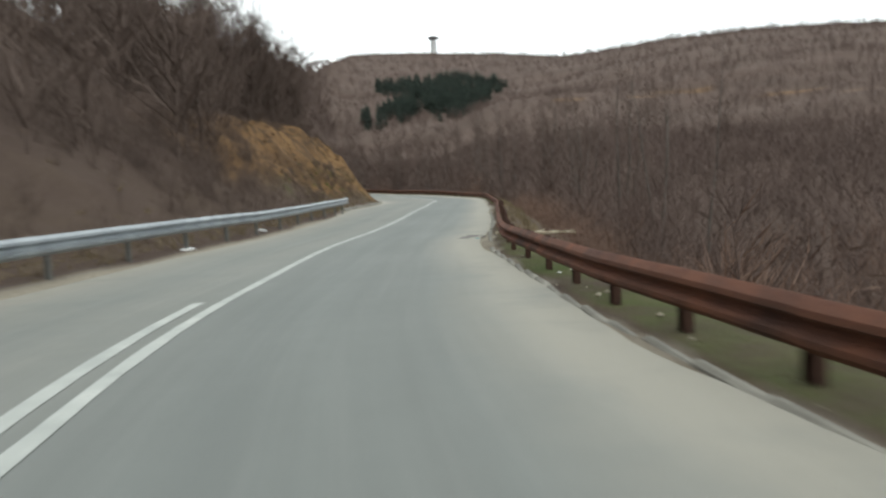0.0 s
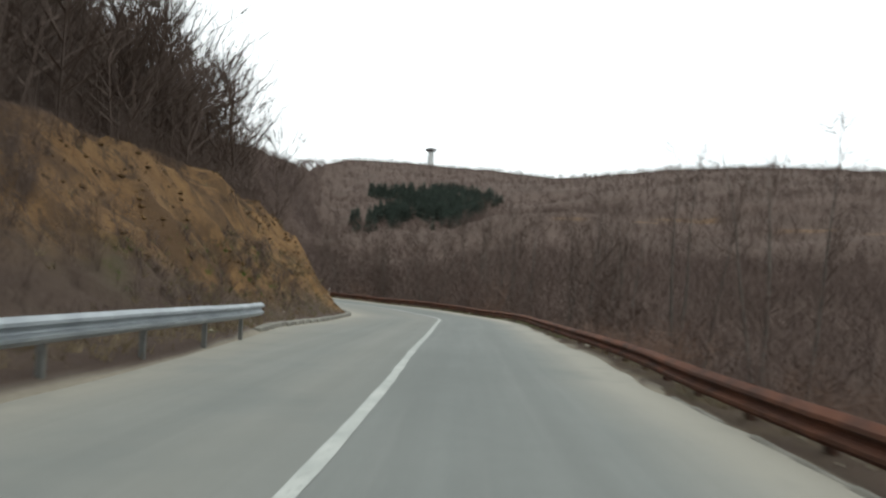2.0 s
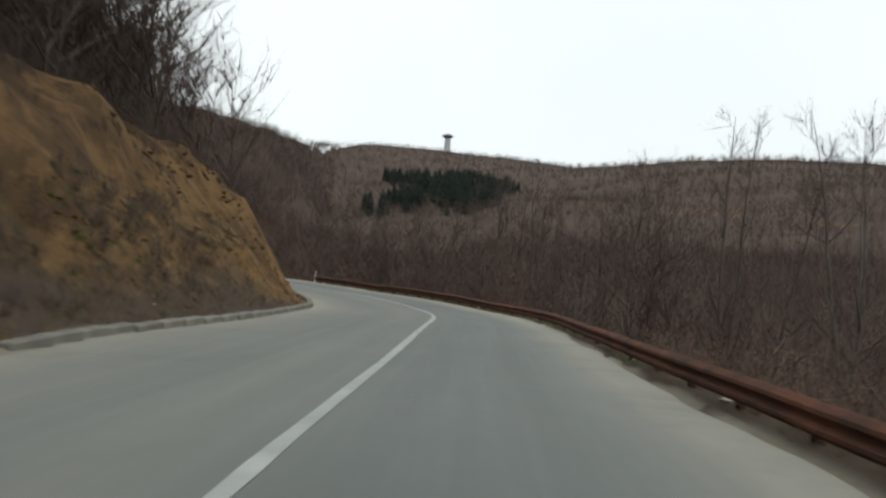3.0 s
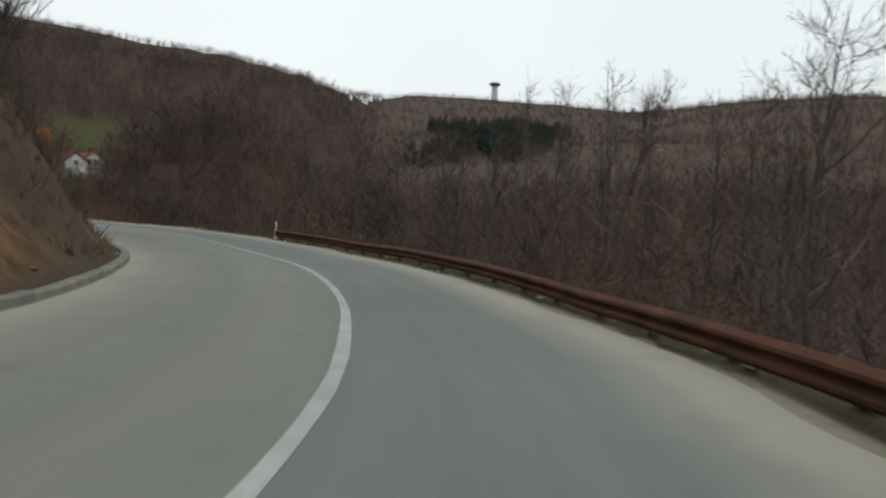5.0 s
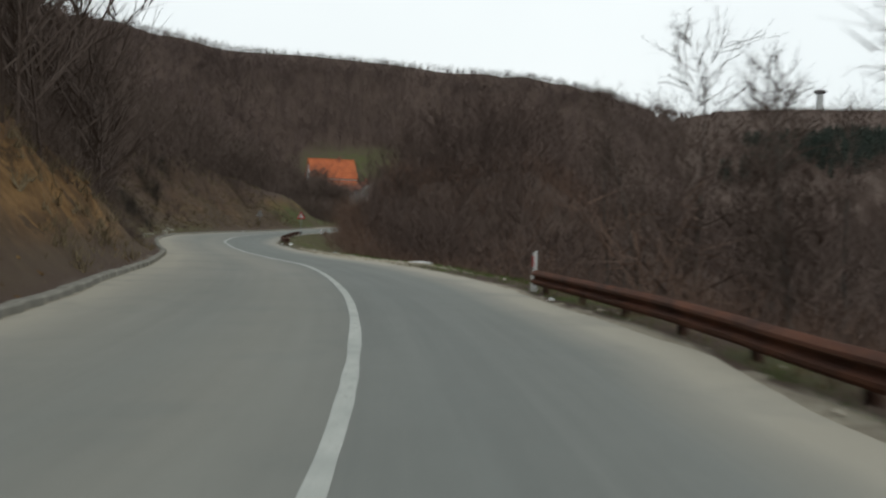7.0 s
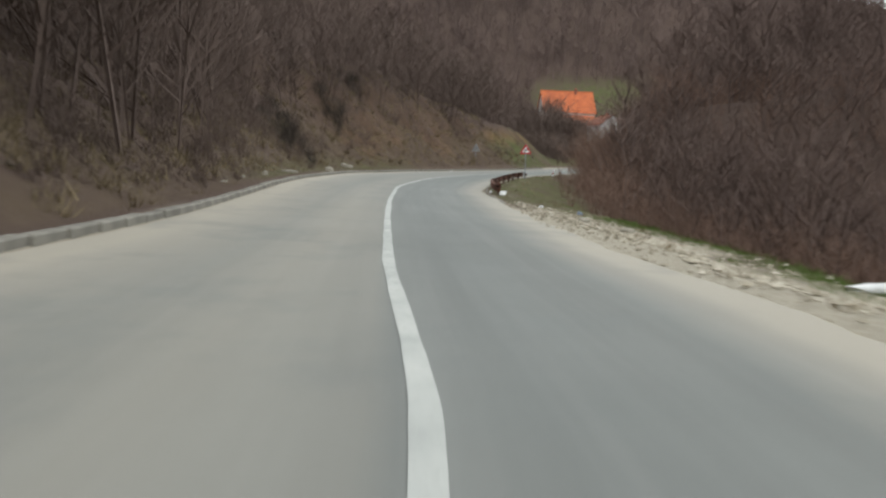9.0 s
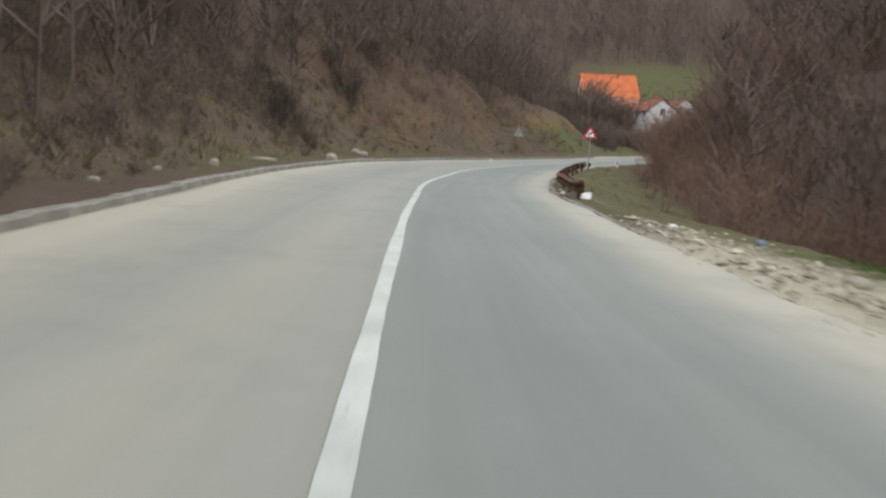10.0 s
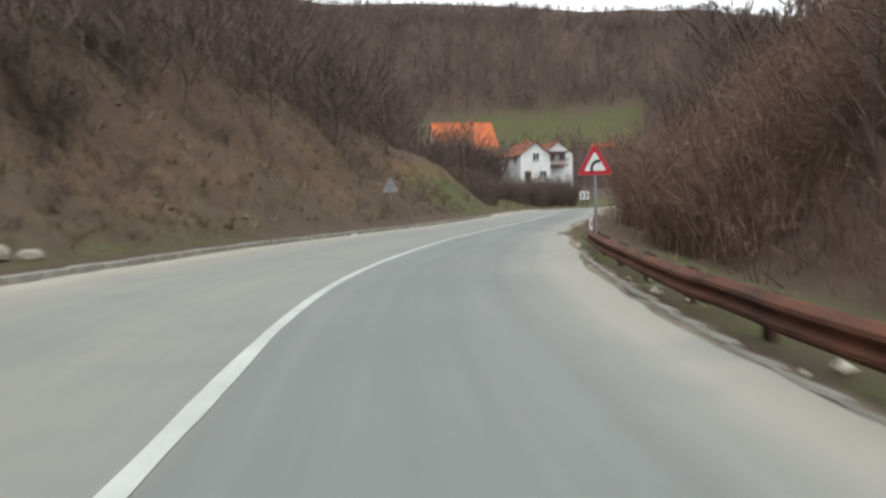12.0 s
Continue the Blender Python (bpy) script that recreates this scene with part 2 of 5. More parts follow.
# ---- mesh helpers ----
def mesh_from(name, verts, faces, mat=None, attributes=None, smooth=False):
    """A mesh from arrays of vertices and of faces with equal corner counts."""
    verts, faces = np.asarray(verts, np.float32), np.asarray(faces, np.int32)
    me = bpy.data.meshes.new(name)
    k = faces.shape[1]
    me.vertices.add(len(verts))
    me.vertices.foreach_set("co", verts.ravel())
    me.loops.add(faces.size)
    me.loops.foreach_set("vertex_index", faces.ravel())
    me.polygons.add(len(faces))
    me.polygons.foreach_set("loop_start", np.arange(0, faces.size, k, dtype=np.int32))
    me.polygons.foreach_set("loop_total", np.full(len(faces), k, np.int32))
    for key, values in (attributes or {}).items():
        a = me.attributes.new(key, "FLOAT", "POINT")
        a.data.foreach_set("value", np.asarray(values, np.float32))
    me.update(calc_edges=True)
    me.polygons.foreach_set("use_smooth", np.full(len(faces), smooth))
    if mat:
        me.materials.append(mat)
    return me


def part(name, data, mat, parent=None, label="", m=None):
    """Links a bmesh or a mesh as one object under a thing or under a part."""
    if isinstance(data, bmesh.types.BMesh):
        me = bpy.data.meshes.new(name)
        data.to_mesh(me)
        data.free()
        me.materials.append(mat)
    else:
        me = data
        if mat and not me.materials:
            me.materials.append(mat)
    ob = new(name, me)
    if parent:
        ob.parent = parent
    if m is not None:
        ob.matrix_basis = m
    if label:
        tagged(ob, label)
    return ob


def thing(name, m, label, category, group="", kind=""):
    ob = new(name)
    ob.empty_display_size = 0.2
    ob.matrix_basis = m
    return tagged(ob, label, category, group, kind)


def box(bm, x0, y0, z0, x1, y1, z1, bevel=0.0):
    r = bmesh.ops.create_cube(bm, size=1.0, matrix=Matrix.Translation(((x0 + x1) / 2, (y0 + y1) / 2, (z0 + z1) / 2)) @ Matrix.Diagonal((x1 - x0, y1 - y0, z1 - z0, 1)))
    if bevel:
        edges = {e for v in r["verts"] for e in v.link_edges}
        bmesh.ops.bevel(bm, geom=list(edges), offset=bevel, segments=2, affect="EDGES", profile=0.6)
    return bm


def tube(bm, a, b, ra, rb, sides=8):
    a, b = Vector(a), Vector(b)
    m = Matrix.Translation((a + b) / 2) @ (b - a).to_track_quat("Z", "Y").to_matrix().to_4x4()
    bmesh.ops.create_cone(bm, cap_ends=True, segments=sides, radius1=ra, radius2=rb, depth=(b - a).length, matrix=m)
    return bm


def prism(bm, outline, y0, y1):
    """An outline in x and z, pushed from y0 to y1."""
    front = [bm.verts.new((x, y0, z)) for x, z in outline]
    rear = [bm.verts.new((x, y1, z)) for x, z in outline]
    bm.faces.new(front)
    bm.faces.new(rear[::-1])
    for k in range(len(outline)):
        j = (k + 1) % len(outline)
        bm.faces.new((front[j], front[k], rear[k], rear[j]))
    bmesh.ops.recalc_face_normals(bm, faces=bm.faces)
    return bm


def lattice(x, y, scale, seed):
    """Smooth value noise from -1 to 1 on arrays."""
    x, y = np.asarray(x) / scale + seed * 17.3, np.asarray(y) / scale - seed * 9.1
    i, j = np.floor(x), np.floor(y)
    u, v = x - i, y - j
    u, v = u * u * (3 - 2 * u), v * v * (3 - 2 * v)

    def h(a, b):
        q = np.sin(a * 127.1 + b * 311.7 + seed * 74.7) * 43758.5453
        return 2 * (q - np.floor(q)) - 1

    return (h(i, j) * (1 - u) + h(i + 1, j) * u) * (1 - v) + (h(i, j + 1) * (1 - u) + h(i + 1, j + 1) * u) * v


def fractal(x, y, scale, seed, octaves=4):
    return sum(lattice(x, y, scale / 2**k, seed + k) / 2**k for k in range(octaves))


def ramp(v, a, b):
    t = np.clip((np.asarray(v, float) - a) / (b - a), 0, 1)
    return t * t * (3 - 2 * t)


# ---- the plan of the road ----
CENTRE = np.array([
    (6.71, -19.70), (3.13, -11.78), (-0.29, -3.89), (-3.32, 4.99), (-4.90, 12.80), (-6.02, 20.21), (-7.03, 29.01), (-8.14, 37.51), (-9.17, 45.49), (-10.24, 54.01),
    (-11.49, 63.04), (-13.29, 69.00), (-15.51, 74.40), (-18.66, 80.29), (-22.28, 85.51), (-27.04, 91.16), (-31.14, 95.36), (-36.91, 100.60), (-42.85, 105.04),
    (-48.70, 109.40), (-53.08, 112.73), (-59.11, 117.39), (-64.44, 121.75), (-69.47, 126.63), (-73.78, 131.11), (-76.83, 134.90), (-79.79, 139.31), (-83.19, 144.68),
    (-86.94, 151.43), (-91.90, 161.05), (-99.03, 173.98), (-107.09, 187.95), (-113.67, 200.44), (-115.5, 211.0), (-112.0, 222.0), (-103.0, 231.0), (-90.0, 238.0)], float)


def catmull(p, step):
    q = np.vstack([2 * p[0] - p[1], p, 2 * p[-1] - p[-2]])
    out = []
    for k in range(1, len(q) - 2):
        n = max(2, int(np.linalg.norm(q[k + 1] - q[k]) / step))
        for t in np.arange(n) / n:
            out.append(0.5 * (2 * q[k] + (q[k + 1] - q[k - 1]) * t + (2 * q[k - 1] - 5 * q[k] + 4 * q[k + 1] - q[k + 2]) * t * t
                              + (3 * q[k] - q[k - 1] - 3 * q[k + 1] + q[k + 2]) * t**3))
    return np.array(out + [p[-1]])


AXIS = catmull(CENTRE, 0.5)
for _ in range(6):
    AXIS[1:-1] = 0.25 * AXIS[:-2] + 0.5 * AXIS[1:-1] + 0.25 * AXIS[2:]
AXIS_S = np.r_[0, np.cumsum(np.linalg.norm(np.diff(AXIS, axis=0), axis=1))]
AXIS_S -= AXIS_S[np.argmin(np.abs(AXIS[:, 1]) + 10 * (AXIS[:, 0] > 5))]   # s = 0 abreast of the start
S_MIN, S_MAX = AXIS_S[0], AXIS_S[-1]
TANGENT = np.gradient(AXIS, axis=0)
TANGENT /= np.linalg.norm(TANGENT, axis=1)[:, None]
LEFTWARD = np.stack([-TANGENT[:, 1], TANGENT[:, 0]], 1)


def table(pairs):
    a = np.array(pairs, float)
    return lambda s: np.interp(s, a[:, 0], a[:, 1])


road_z = table([(-22, 0.65), (-4, 0.12), (-0.6, 0.01), (5.8, -0.21), (12.3, -0.45), (18.8, -0.64), (24.5, -0.85), (30.7, -1.01), (38.7, -1.18), (46, -1.36), (55, -1.58), (60, -1.7), (66, -1.85), (72, -2.0), (77.6, -2.06),
                (84, -2.12), (90, -2.21), (97, -2.19), (104, -2.16), (112, -2.18), (120, -2.22), (127, -2.25), (134, -2.23), (140.6, -2.15), (147.5, -2.07), (152, -2.02), (157, -1.94),
                (162, -1.86), (169, -1.75), (177, -1.66), (188, -1.50), (203, -1.24), (219, -0.96), (233, -0.85), (254, -0.6), (290, -0.4)])
right_width = table([(-20, 3.85), (5, 3.85), (10, 3.72), (16, 3.45), (24, 3.55), (36, 3.65), (41, 3.9), (46, 3.8), (57, 3.6), (64, 3.5), (72, 3.35), (78, 3.4), (83, 3.3), (89, 3.5), (94, 3.7), (100, 3.65), (112, 3.6), (128, 3.6),
                     (139, 3.85), (146, 3.7), (152, 3.62), (156, 3.9), (160, 4.1), (167, 4.0), (177, 3.6), (190, 3.35), (300, 3.4)])
left_width = table([(-20, 3.5), (12, 3.4), (20, 3.12), (30, 3.28), (38, 3.5), (44, 3.95), (49, 4.4), (56, 4.0), (62, 4.15), (75, 4.2), (86, 4.3), (92, 4.4), (97, 4.62), (102, 4.8), (107, 4.75), (112, 4.5), (116, 4.2), (120, 3.95), (124, 3.85), (132, 4.1), (142, 4.35), (150, 4.6), (157, 5.1), (164, 5.2), (170, 5.15), (178, 4.75), (188, 4.3), (200, 3.95), (300, 3.6)])
cross_fall = table([(-20, 0.0), (40, 0.0), (60, 0.0), (112, 0.0), (130, 0.02), (138, 0.034), (150, 0.036), (165, 0.006), (188, 0.004), (225, 0.004)])


def on_road(s, off):
    """The place at s metres along and off metres to the left of the centre line, on the road's surface or its plane."""
    x, y = np.interp(s, AXIS_S, AXIS[:, 0]), np.interp(s, AXIS_S, AXIS[:, 1])
    lx, ly = np.interp(s, AXIS_S, LEFTWARD[:, 0]), np.interp(s, AXIS_S, LEFTWARD[:, 1])
    return np.stack([x + lx * off, y + ly * off, road_z(s) + cross_fall(s) * np.clip(off, -6, 6)], -1)


def heading(s):
    return math.degrees(math.atan2(-np.interp(s, AXIS_S, TANGENT[:, 0]), np.interp(s, AXIS_S, TANGENT[:, 1])))


def abreast(x, y):
    """For arrays of places: metres along the road, and metres to the left of its centre line."""
    x, y = np.asarray(x, float).ravel(), np.asarray(y, float).ravel()
    s, off = np.empty(len(x)), np.empty(len(x))
    ax = AXIS[::4]
    for k in range(0, len(x), 20000):
        p = np.stack([x[k:k + 20000], y[k:k + 20000]], 1)
        i = np.argmin(((p[:, None] - ax[None]) ** 2).sum(-1), 1) * 4
        for _ in range(2):
            d = p - AXIS[i]
            i = np.clip(i + np.round((d * TANGENT[i]).sum(1) / 0.5).astype(int).clip(-3, 3), 0, len(AXIS) - 1)
        d = p - AXIS[i]
        along, side = (d * TANGENT[i]).sum(1), (d * LEFTWARD[i]).sum(1)
        s[k:k + 20000] = AXIS_S[i] + np.clip(along, -0.5, 0.5)
        off[k:k + 20000] = np.sign(side) * np.linalg.norm(d, axis=1)
    return s, off


# ---- the lie of the land ----
HUB = np.array((-15.0, 60.0))
# bearing to the left of north: angle of the skyline, its distance, and how hollow the slope is
skyline = table([(-180, 9), (-90, 8), (-45, 7.4), (-24, 8.0), (-14, 8.55), (-7, 8.3), (-2, 7.7), (1, 7.45), (5, 7.75), (13, 8.1), (18, 8.0), (20, 8.5), (22, 9.45), (27, 10.45), (31, 10.6),
                 (36, 11.1), (46, 11.6), (55, 13), (75, 17), (100, 18), (140, 14), (180, 9)])
ridge_far = table([(-180, 260), (-90, 420), (-45, 560), (-10, 700), (-2, 800), (4, 1000), (8, 1050), (16, 1050), (19.5, 420), (23, 345), (50, 330), (80, 240), (140, 240), (180, 260)])
hollow = table([(-180, 1.2), (-20, 1.15), (5, 1.25), (16, 1.4), (22, 2.4), (50, 2.5), (80, 1.2), (180, 1.2)])
spur_top = table([(-180, -40), (-26, -40), (-18, 24), (-10, 31), (-4, 31), (0.8, 29.5), (4.2, 27), (8, 18), (10.7, 11), (12.6, 7), (14.5, 3), (18, -40), (180, -40)])
bank_rise = table([(-20, 0.7), (38, 0.7), (44, 0.8), (52, 1.0), (60, 1.3), (70, 1.35), (78, 0.95), (86, 1.5), (104, 1.55), (115, 1.35), (124, 0.7), (144, 0.6), (159, 0.75), (174, 0.88), (198, 0.8), (218, 0.85), (226, 0.65), (234, 0.3), (243, 0.12), (300, 0.1)])
bank_top = table([(-20, 7), (38, 6), (46, 4.8), (56, 4.3), (72, 4.3), (84, 5), (114, 8), (154, 9), (183, 9), (203, 6), (220, 4.2), (230, 2.5), (300, 1)])
bank_toe = table([(-20, 1.4), (38, 1.8), (46, 0.9), (55, 0.5), (75, 0.6), (84, 0.66), (104, 0.62), (118, 0.65), (127, 1.2), (144, 1.9), (174, 1.5), (194, 1.2), (218, 1.3), (230, 3), (300, 6)])
shelf = table([(-20, 1.5), (40, 1.2), (90, 1.3), (112, 1.8), (122, 3.2), (136, 3.4), (144, 2.6), (158, 1.6), (300, 1.6)])
fall = table([(-20, 0.62), (60, 0.6), (114, 0.5), (144, 0.35), (164, 0.3), (194, 0.15), (219, 0.05), (300, 0.02)])
upper_slope = table([(-20, 0.5), (38, 0.42), (50, 0.36), (72, 0.36), (84, 0.5), (186, 0.5), (200, 0.3), (216, 0.08), (300, 0.04)])
depth = table([(-20, 14), (95, 13), (124, 9), (154, 6), (184, 3), (214, 1), (300, 0.5)])


def land(x, y, rough=True):
    """The ground's height."""
    shape = np.shape(x)
    x, y = np.ravel(np.asarray(x, float)), np.ravel(np.asarray(y, float))
    s, off = abreast(x, y)
    zr = road_z(s)
    dl, dr = off - left_width(s), -off - right_width(s)
    n1, n2 = fractal(x, y, 6.0, 3), fractal(x, y, 30.0, 7)
    # the cut bank on the left
    up = np.maximum(dl - bank_toe(s) + 0.25, 0)
    up = up * up / (up + 0.45)
    rise, top = bank_rise(s), bank_top(s)
    steep = np.minimum(up * rise, top)
    past = np.maximum(up - top / rise, 0)
    zl = zr + cross_fall(s) * np.minimum(off, 6) + 0.12 * ramp(dl, 0, 0.5) + 0.06 * np.clip(dl, 0, 2) + steep + upper_slope(s) * np.minimum(past, 70) + 0.2 * np.maximum(past - 70, 0)
    if rough:
        gully = 1 - np.abs(fractal(s + 0.55 * up, up * 0.7, 2.8, 51, 3)) * 1.6
        crumble = fractal(x, y, 1.6, 57, 3)
        cut = ramp(s, 34, 44) * (1 - ramp(s, 112, 122)) + 0.8 * ramp(s, 148, 160) * (1 - ramp(s, 198, 206))
        zl = zl + cut * ramp(up, 0.2, 1.2) * (1 - ramp(up, 7, 11)) * (0.46 * gully * (0.45 + 0.75 * lattice(s, up, 5.0, 53)) + 0.5 * crumble)
        zl = zl + ramp(up, 0.1, 2.5) * (0.45 * n1 + 0.9 * n2 * ramp(up, 3, 12) + 0.22 * fractal(x, y, 1.7, 11, 3))
    # the drop on the right
    down = np.maximum(dr - shelf(s), 0)
    zd = zr + cross_fall(s) * np.maximum(off, -6) - 0.05 * np.clip(dr, 0, 3) - np.minimum(down * fall(s), depth(s))
    spur = ramp(s, 152, 176) * (1 - ramp(s, 232, 262))
    zd = zd + spur * np.minimum(np.maximum(dr - 4.5, 0) * 0.55 + depth(s) * ramp(dr, 4.5, 12), 13)
    if rough:
        zd = zd + ramp(down, 0.2, 4) * 0.35 * n1 + 0.04 * ramp(dr, 0.2, 1.0) * n1
    # the hills beyond
    rel = np.stack([x, y], 1) - HUB
    r = np.linalg.norm(rel, axis=1)
    a = np.degrees(np.arctan2(-rel[:, 0], rel[:, 1]))
    far = ridge_far(a)
    h = far * np.tan(np.radians(skyline(a))) - 4.5
    t = np.clip((r - 45) / (far - 45), 0, 1)
    zf = -14 + (h + 14) * t ** hollow(a)
    zf = np.where(r > far, h - 0.22 * (r - far), zf)
    crest = spur_top(a)
    zf = np.maximum(zf, np.where(r < 340, -14 + (crest + 14) * np.clip((r - 45) / 295, 0, 1) ** 1.15, crest - 0.3 * (r - 340)))
    zf = np.maximum(zf, -40 + 0.0 * r)
    if rough:
        zf = zf + ramp(r, 60, 200) * (4.0 * fractal(x, y, 70, 21) * np.clip(1 - np.abs(t - 0.5) * 2, 0.05, 1) + 0.5 * n2)
    near = np.abs(off)
    wl, wr = ramp(near, 60, 150), ramp(near, 16, 62)
    z = np.where(off > 0, zl * (1 - wl) + zf * wl, zd * (1 - wr) + zf * wr)
    under = (dl < 0.0) & (dr < 0.0)
    z = np.where(under, zr + cross_fall(s) * np.clip(off, -6, 6) - 0.02 - 0.15 * ramp(-np.maximum(dl, dr), 0.05, 0.8), z)
    return z.reshape(shape)


def axis_lines(a, b, fine, lo, hi):
    mid = np.arange(a, b + fine / 2, fine)
    out, step, v = [], fine, b
    while v < hi:
        step = min(step * 1.09, 8 if v < hi * 0.25 + 40 else 20 if v < hi * 0.7 else 45)
        v += step
        out.append(v)
    low, step, v = [], fine, a
    while v > lo:
        step = min(step * 1.09, 8 if v > -440 else 20 if v > -800 else 45)
        v -= step
        low.append(v)
    return np.r_[low[::-1], mid, out]


GX, GY = axis_lines(-122, 8, 0.92, -1600, 1500), axis_lines(-8, 200, 0.92, -500, 1900)
# closer lines where the bare banks are cut
GX = np.sort(np.r_[GX, [a + 0.46 for a in GX if -23 < a < -12 or -47 < a < -30 or -106 < a < -86]])
GY = np.sort(np.r_[GY, [a + 0.46 for a in GY if 38 < a < 76 or 92 < a < 107 or 136 < a < 168]])
gx, gy = np.meshgrid(GX, GY)
gs, goff = abreast(gx, gy)
gz = land(gx, gy)
gdl = goff - left_width(gs)
gz = gz - 0.3 * (ramp(gdl, -0.9, -0.4) * (1 - ramp(gdl, 0.95, 1.35))).reshape(gz.shape)
fx, fy = gx.ravel(), gy.ravel()


def meadow_mask(x, y):
    """The green field on the slope behind the houses."""
    x, y = np.asarray(x, float), np.asarray(y, float)
    dx, dy = x + 65.6, y - 124.2
    d, a = np.hypot(dx, dy), np.degrees(np.arctan2(-dx, dy))
    rise = np.degrees(np.arctan2(land(x, y, False) + 0.94, np.maximum(d, 1)))
    return ramp(d, 132, 138) * (1 - ramp(d, 232, 240)) * ramp(a, 26.5, 28.5) * (1 - ramp(a, 40, 44)) * ramp(rise, 4.0, 4.4) * (1 - ramp(rise, 6.4, 6.9))


CLEARINGS = ((44, 394, 16, 7), (78, 340, 14, 6), (12, 246, 5, 3), (26, 372, 9, 5), (-6, 380, 8, 4), (96, 312, 10, 5))


def clearing(x, y):
    """Bare ochre patches between the trees of the facing hill."""
    return np.max([1 - ramp(np.hypot((x - a) / c, (y - b) / d) + 0.35 * fractal(x, y, 6, 91), 0.6, 1.15) for a, b, c, d in CLEARINGS], axis=0)


def surface(gs, goff, fx, fy):
    """What lies on the ground: bare soil, dry grass, green grass and sand, each from 0 to 1."""
    gdl, gdr = goff - left_width(gs), -goff - right_width(gs)
    patchy = fractal(fx, fy, 5.0, 31)
    up_bank = gdl - bank_toe(gs)
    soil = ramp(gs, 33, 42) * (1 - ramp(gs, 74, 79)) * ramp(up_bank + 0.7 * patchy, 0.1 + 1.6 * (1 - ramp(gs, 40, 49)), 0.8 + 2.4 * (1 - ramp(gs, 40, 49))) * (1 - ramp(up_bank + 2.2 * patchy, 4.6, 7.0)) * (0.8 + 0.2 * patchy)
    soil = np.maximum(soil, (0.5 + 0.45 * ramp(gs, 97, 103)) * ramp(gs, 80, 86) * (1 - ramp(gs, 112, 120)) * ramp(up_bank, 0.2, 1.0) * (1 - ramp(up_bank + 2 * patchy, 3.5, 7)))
    soil = np.maximum(soil, 0.3 * ramp(gs, 160, 172) * (1 - ramp(gs, 198, 206)) * ramp(up_bank + 2 * patchy, 1.5, 4) * (1 - ramp(up_bank + 4 * patchy, 6, 11)) * (0.5 + 0.5 * patchy))
    soil = np.maximum(soil, 0.75 * clearing(fx, fy))
    soil = np.maximum(soil, 0.55 * ramp(gs, 198, 204) * (1 - ramp(gs, 226, 232)) * ramp(up_bank, 2.2, 3.2) * (1 - ramp(up_bank, 4.2, 5.4)) * (goff > 0))
    dry = np.maximum((0.2 + 0.4 * ramp(gs, 46, 52)) * ramp(gdl, 0.2, 0.8) * (1 - ramp(up_bank + 2 * patchy, 2.0, 6)), 0.8 * ramp(gdr, 0.3, 1) * (1 - ramp(gdr, 3, 7)))
    grass = np.maximum.reduce([
        ramp(gdr, 0.2, 0.4) * (1 - ramp(gdr, 2.0, 3.2)) * (1 - ramp(gs, 14, 26)) * (goff < 0),
        0.75 * ramp(gdr, 1.4, 2.2) * (1 - ramp(gdr, 4.5, 6.5)) * ramp(gs, 108, 116) * (1 - ramp(gs, 154, 168)) * (goff < 0),
        0.7 * ramp(gdr, 0.2, 0.5) * (1 - ramp(gdr, 2, 4)) * ramp(gs, 133, 139) * (1 - ramp(gs, 166, 174)) * (goff < 0),
        0.5 * ramp(gdl, 0.3, 0.8) * (1 - ramp(gdl, 1.4, 3.0)) * ramp(gs, 134, 144) * (1 - ramp(gs, 170, 178)) * (goff > 0),
        1.0 * ramp(gdl, 0.3, 1.2) * (1 - ramp(gdl, 3.5, 6.5)) * ramp(gs, 197, 202) * (1 - ramp(gs, 211, 217)) * (goff > 0),
        0.9 * ramp(gdl, 0.5, 2) * (1 - ramp(gdl, 8, 14)) * ramp(gs, 212, 222) * (goff > 0),
        0.8 * ramp(gdr, 0.4, 0.8) * (1 - ramp(gdr, 3.2, 4.6)) * ramp(gs, 148, 153) * (1 - ramp(gs, 168, 176)) * (goff < 0),
        0.55 * ramp(up_bank, 0.4, 1.2) * (1 - ramp(up_bank, 1.8, 3.0)) * ramp(gs, 40, 44) * (1 - ramp(gs, 52, 58)) * ramp(patchy, -0.1, 0.3) * (goff > 0),
        meadow_mask(fx, fy)])
    sand = np.maximum.reduce([ramp(np.maximum(gdl, gdr), -0.5, -0.1) * (1 - ramp(np.maximum(gdl, gdr - 0.25 * ramp(gs, 55, 62)) + 0.15 * patchy, 0.05, 0.3)) * 0.7,
                              1.0 * ramp(gs, 104, 112) * (1 - ramp(gs, 131, 138)) * ramp(gdr, -0.3, 0.0) * (1 - ramp(gdr + 1.0 * patchy, 1.3, 2.8)) * (goff < 0)])
    near_road = np.minimum(np.abs(gdl), np.abs(gdr)) < 30
    return {"soil": soil, "dry": dry * near_road, "grass": grass, "sand": sand}


ny, nx = gx.shape
quad = (np.arange(ny - 1)[:, None] * nx + np.arange(nx - 1)[None]).ravel()
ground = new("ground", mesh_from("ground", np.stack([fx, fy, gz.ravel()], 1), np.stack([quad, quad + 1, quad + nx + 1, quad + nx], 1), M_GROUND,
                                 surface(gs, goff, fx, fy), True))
tagged(ground, "brown leaf-covered hillsides with ochre cut bank and grassy verges", "ground", kind="structure")


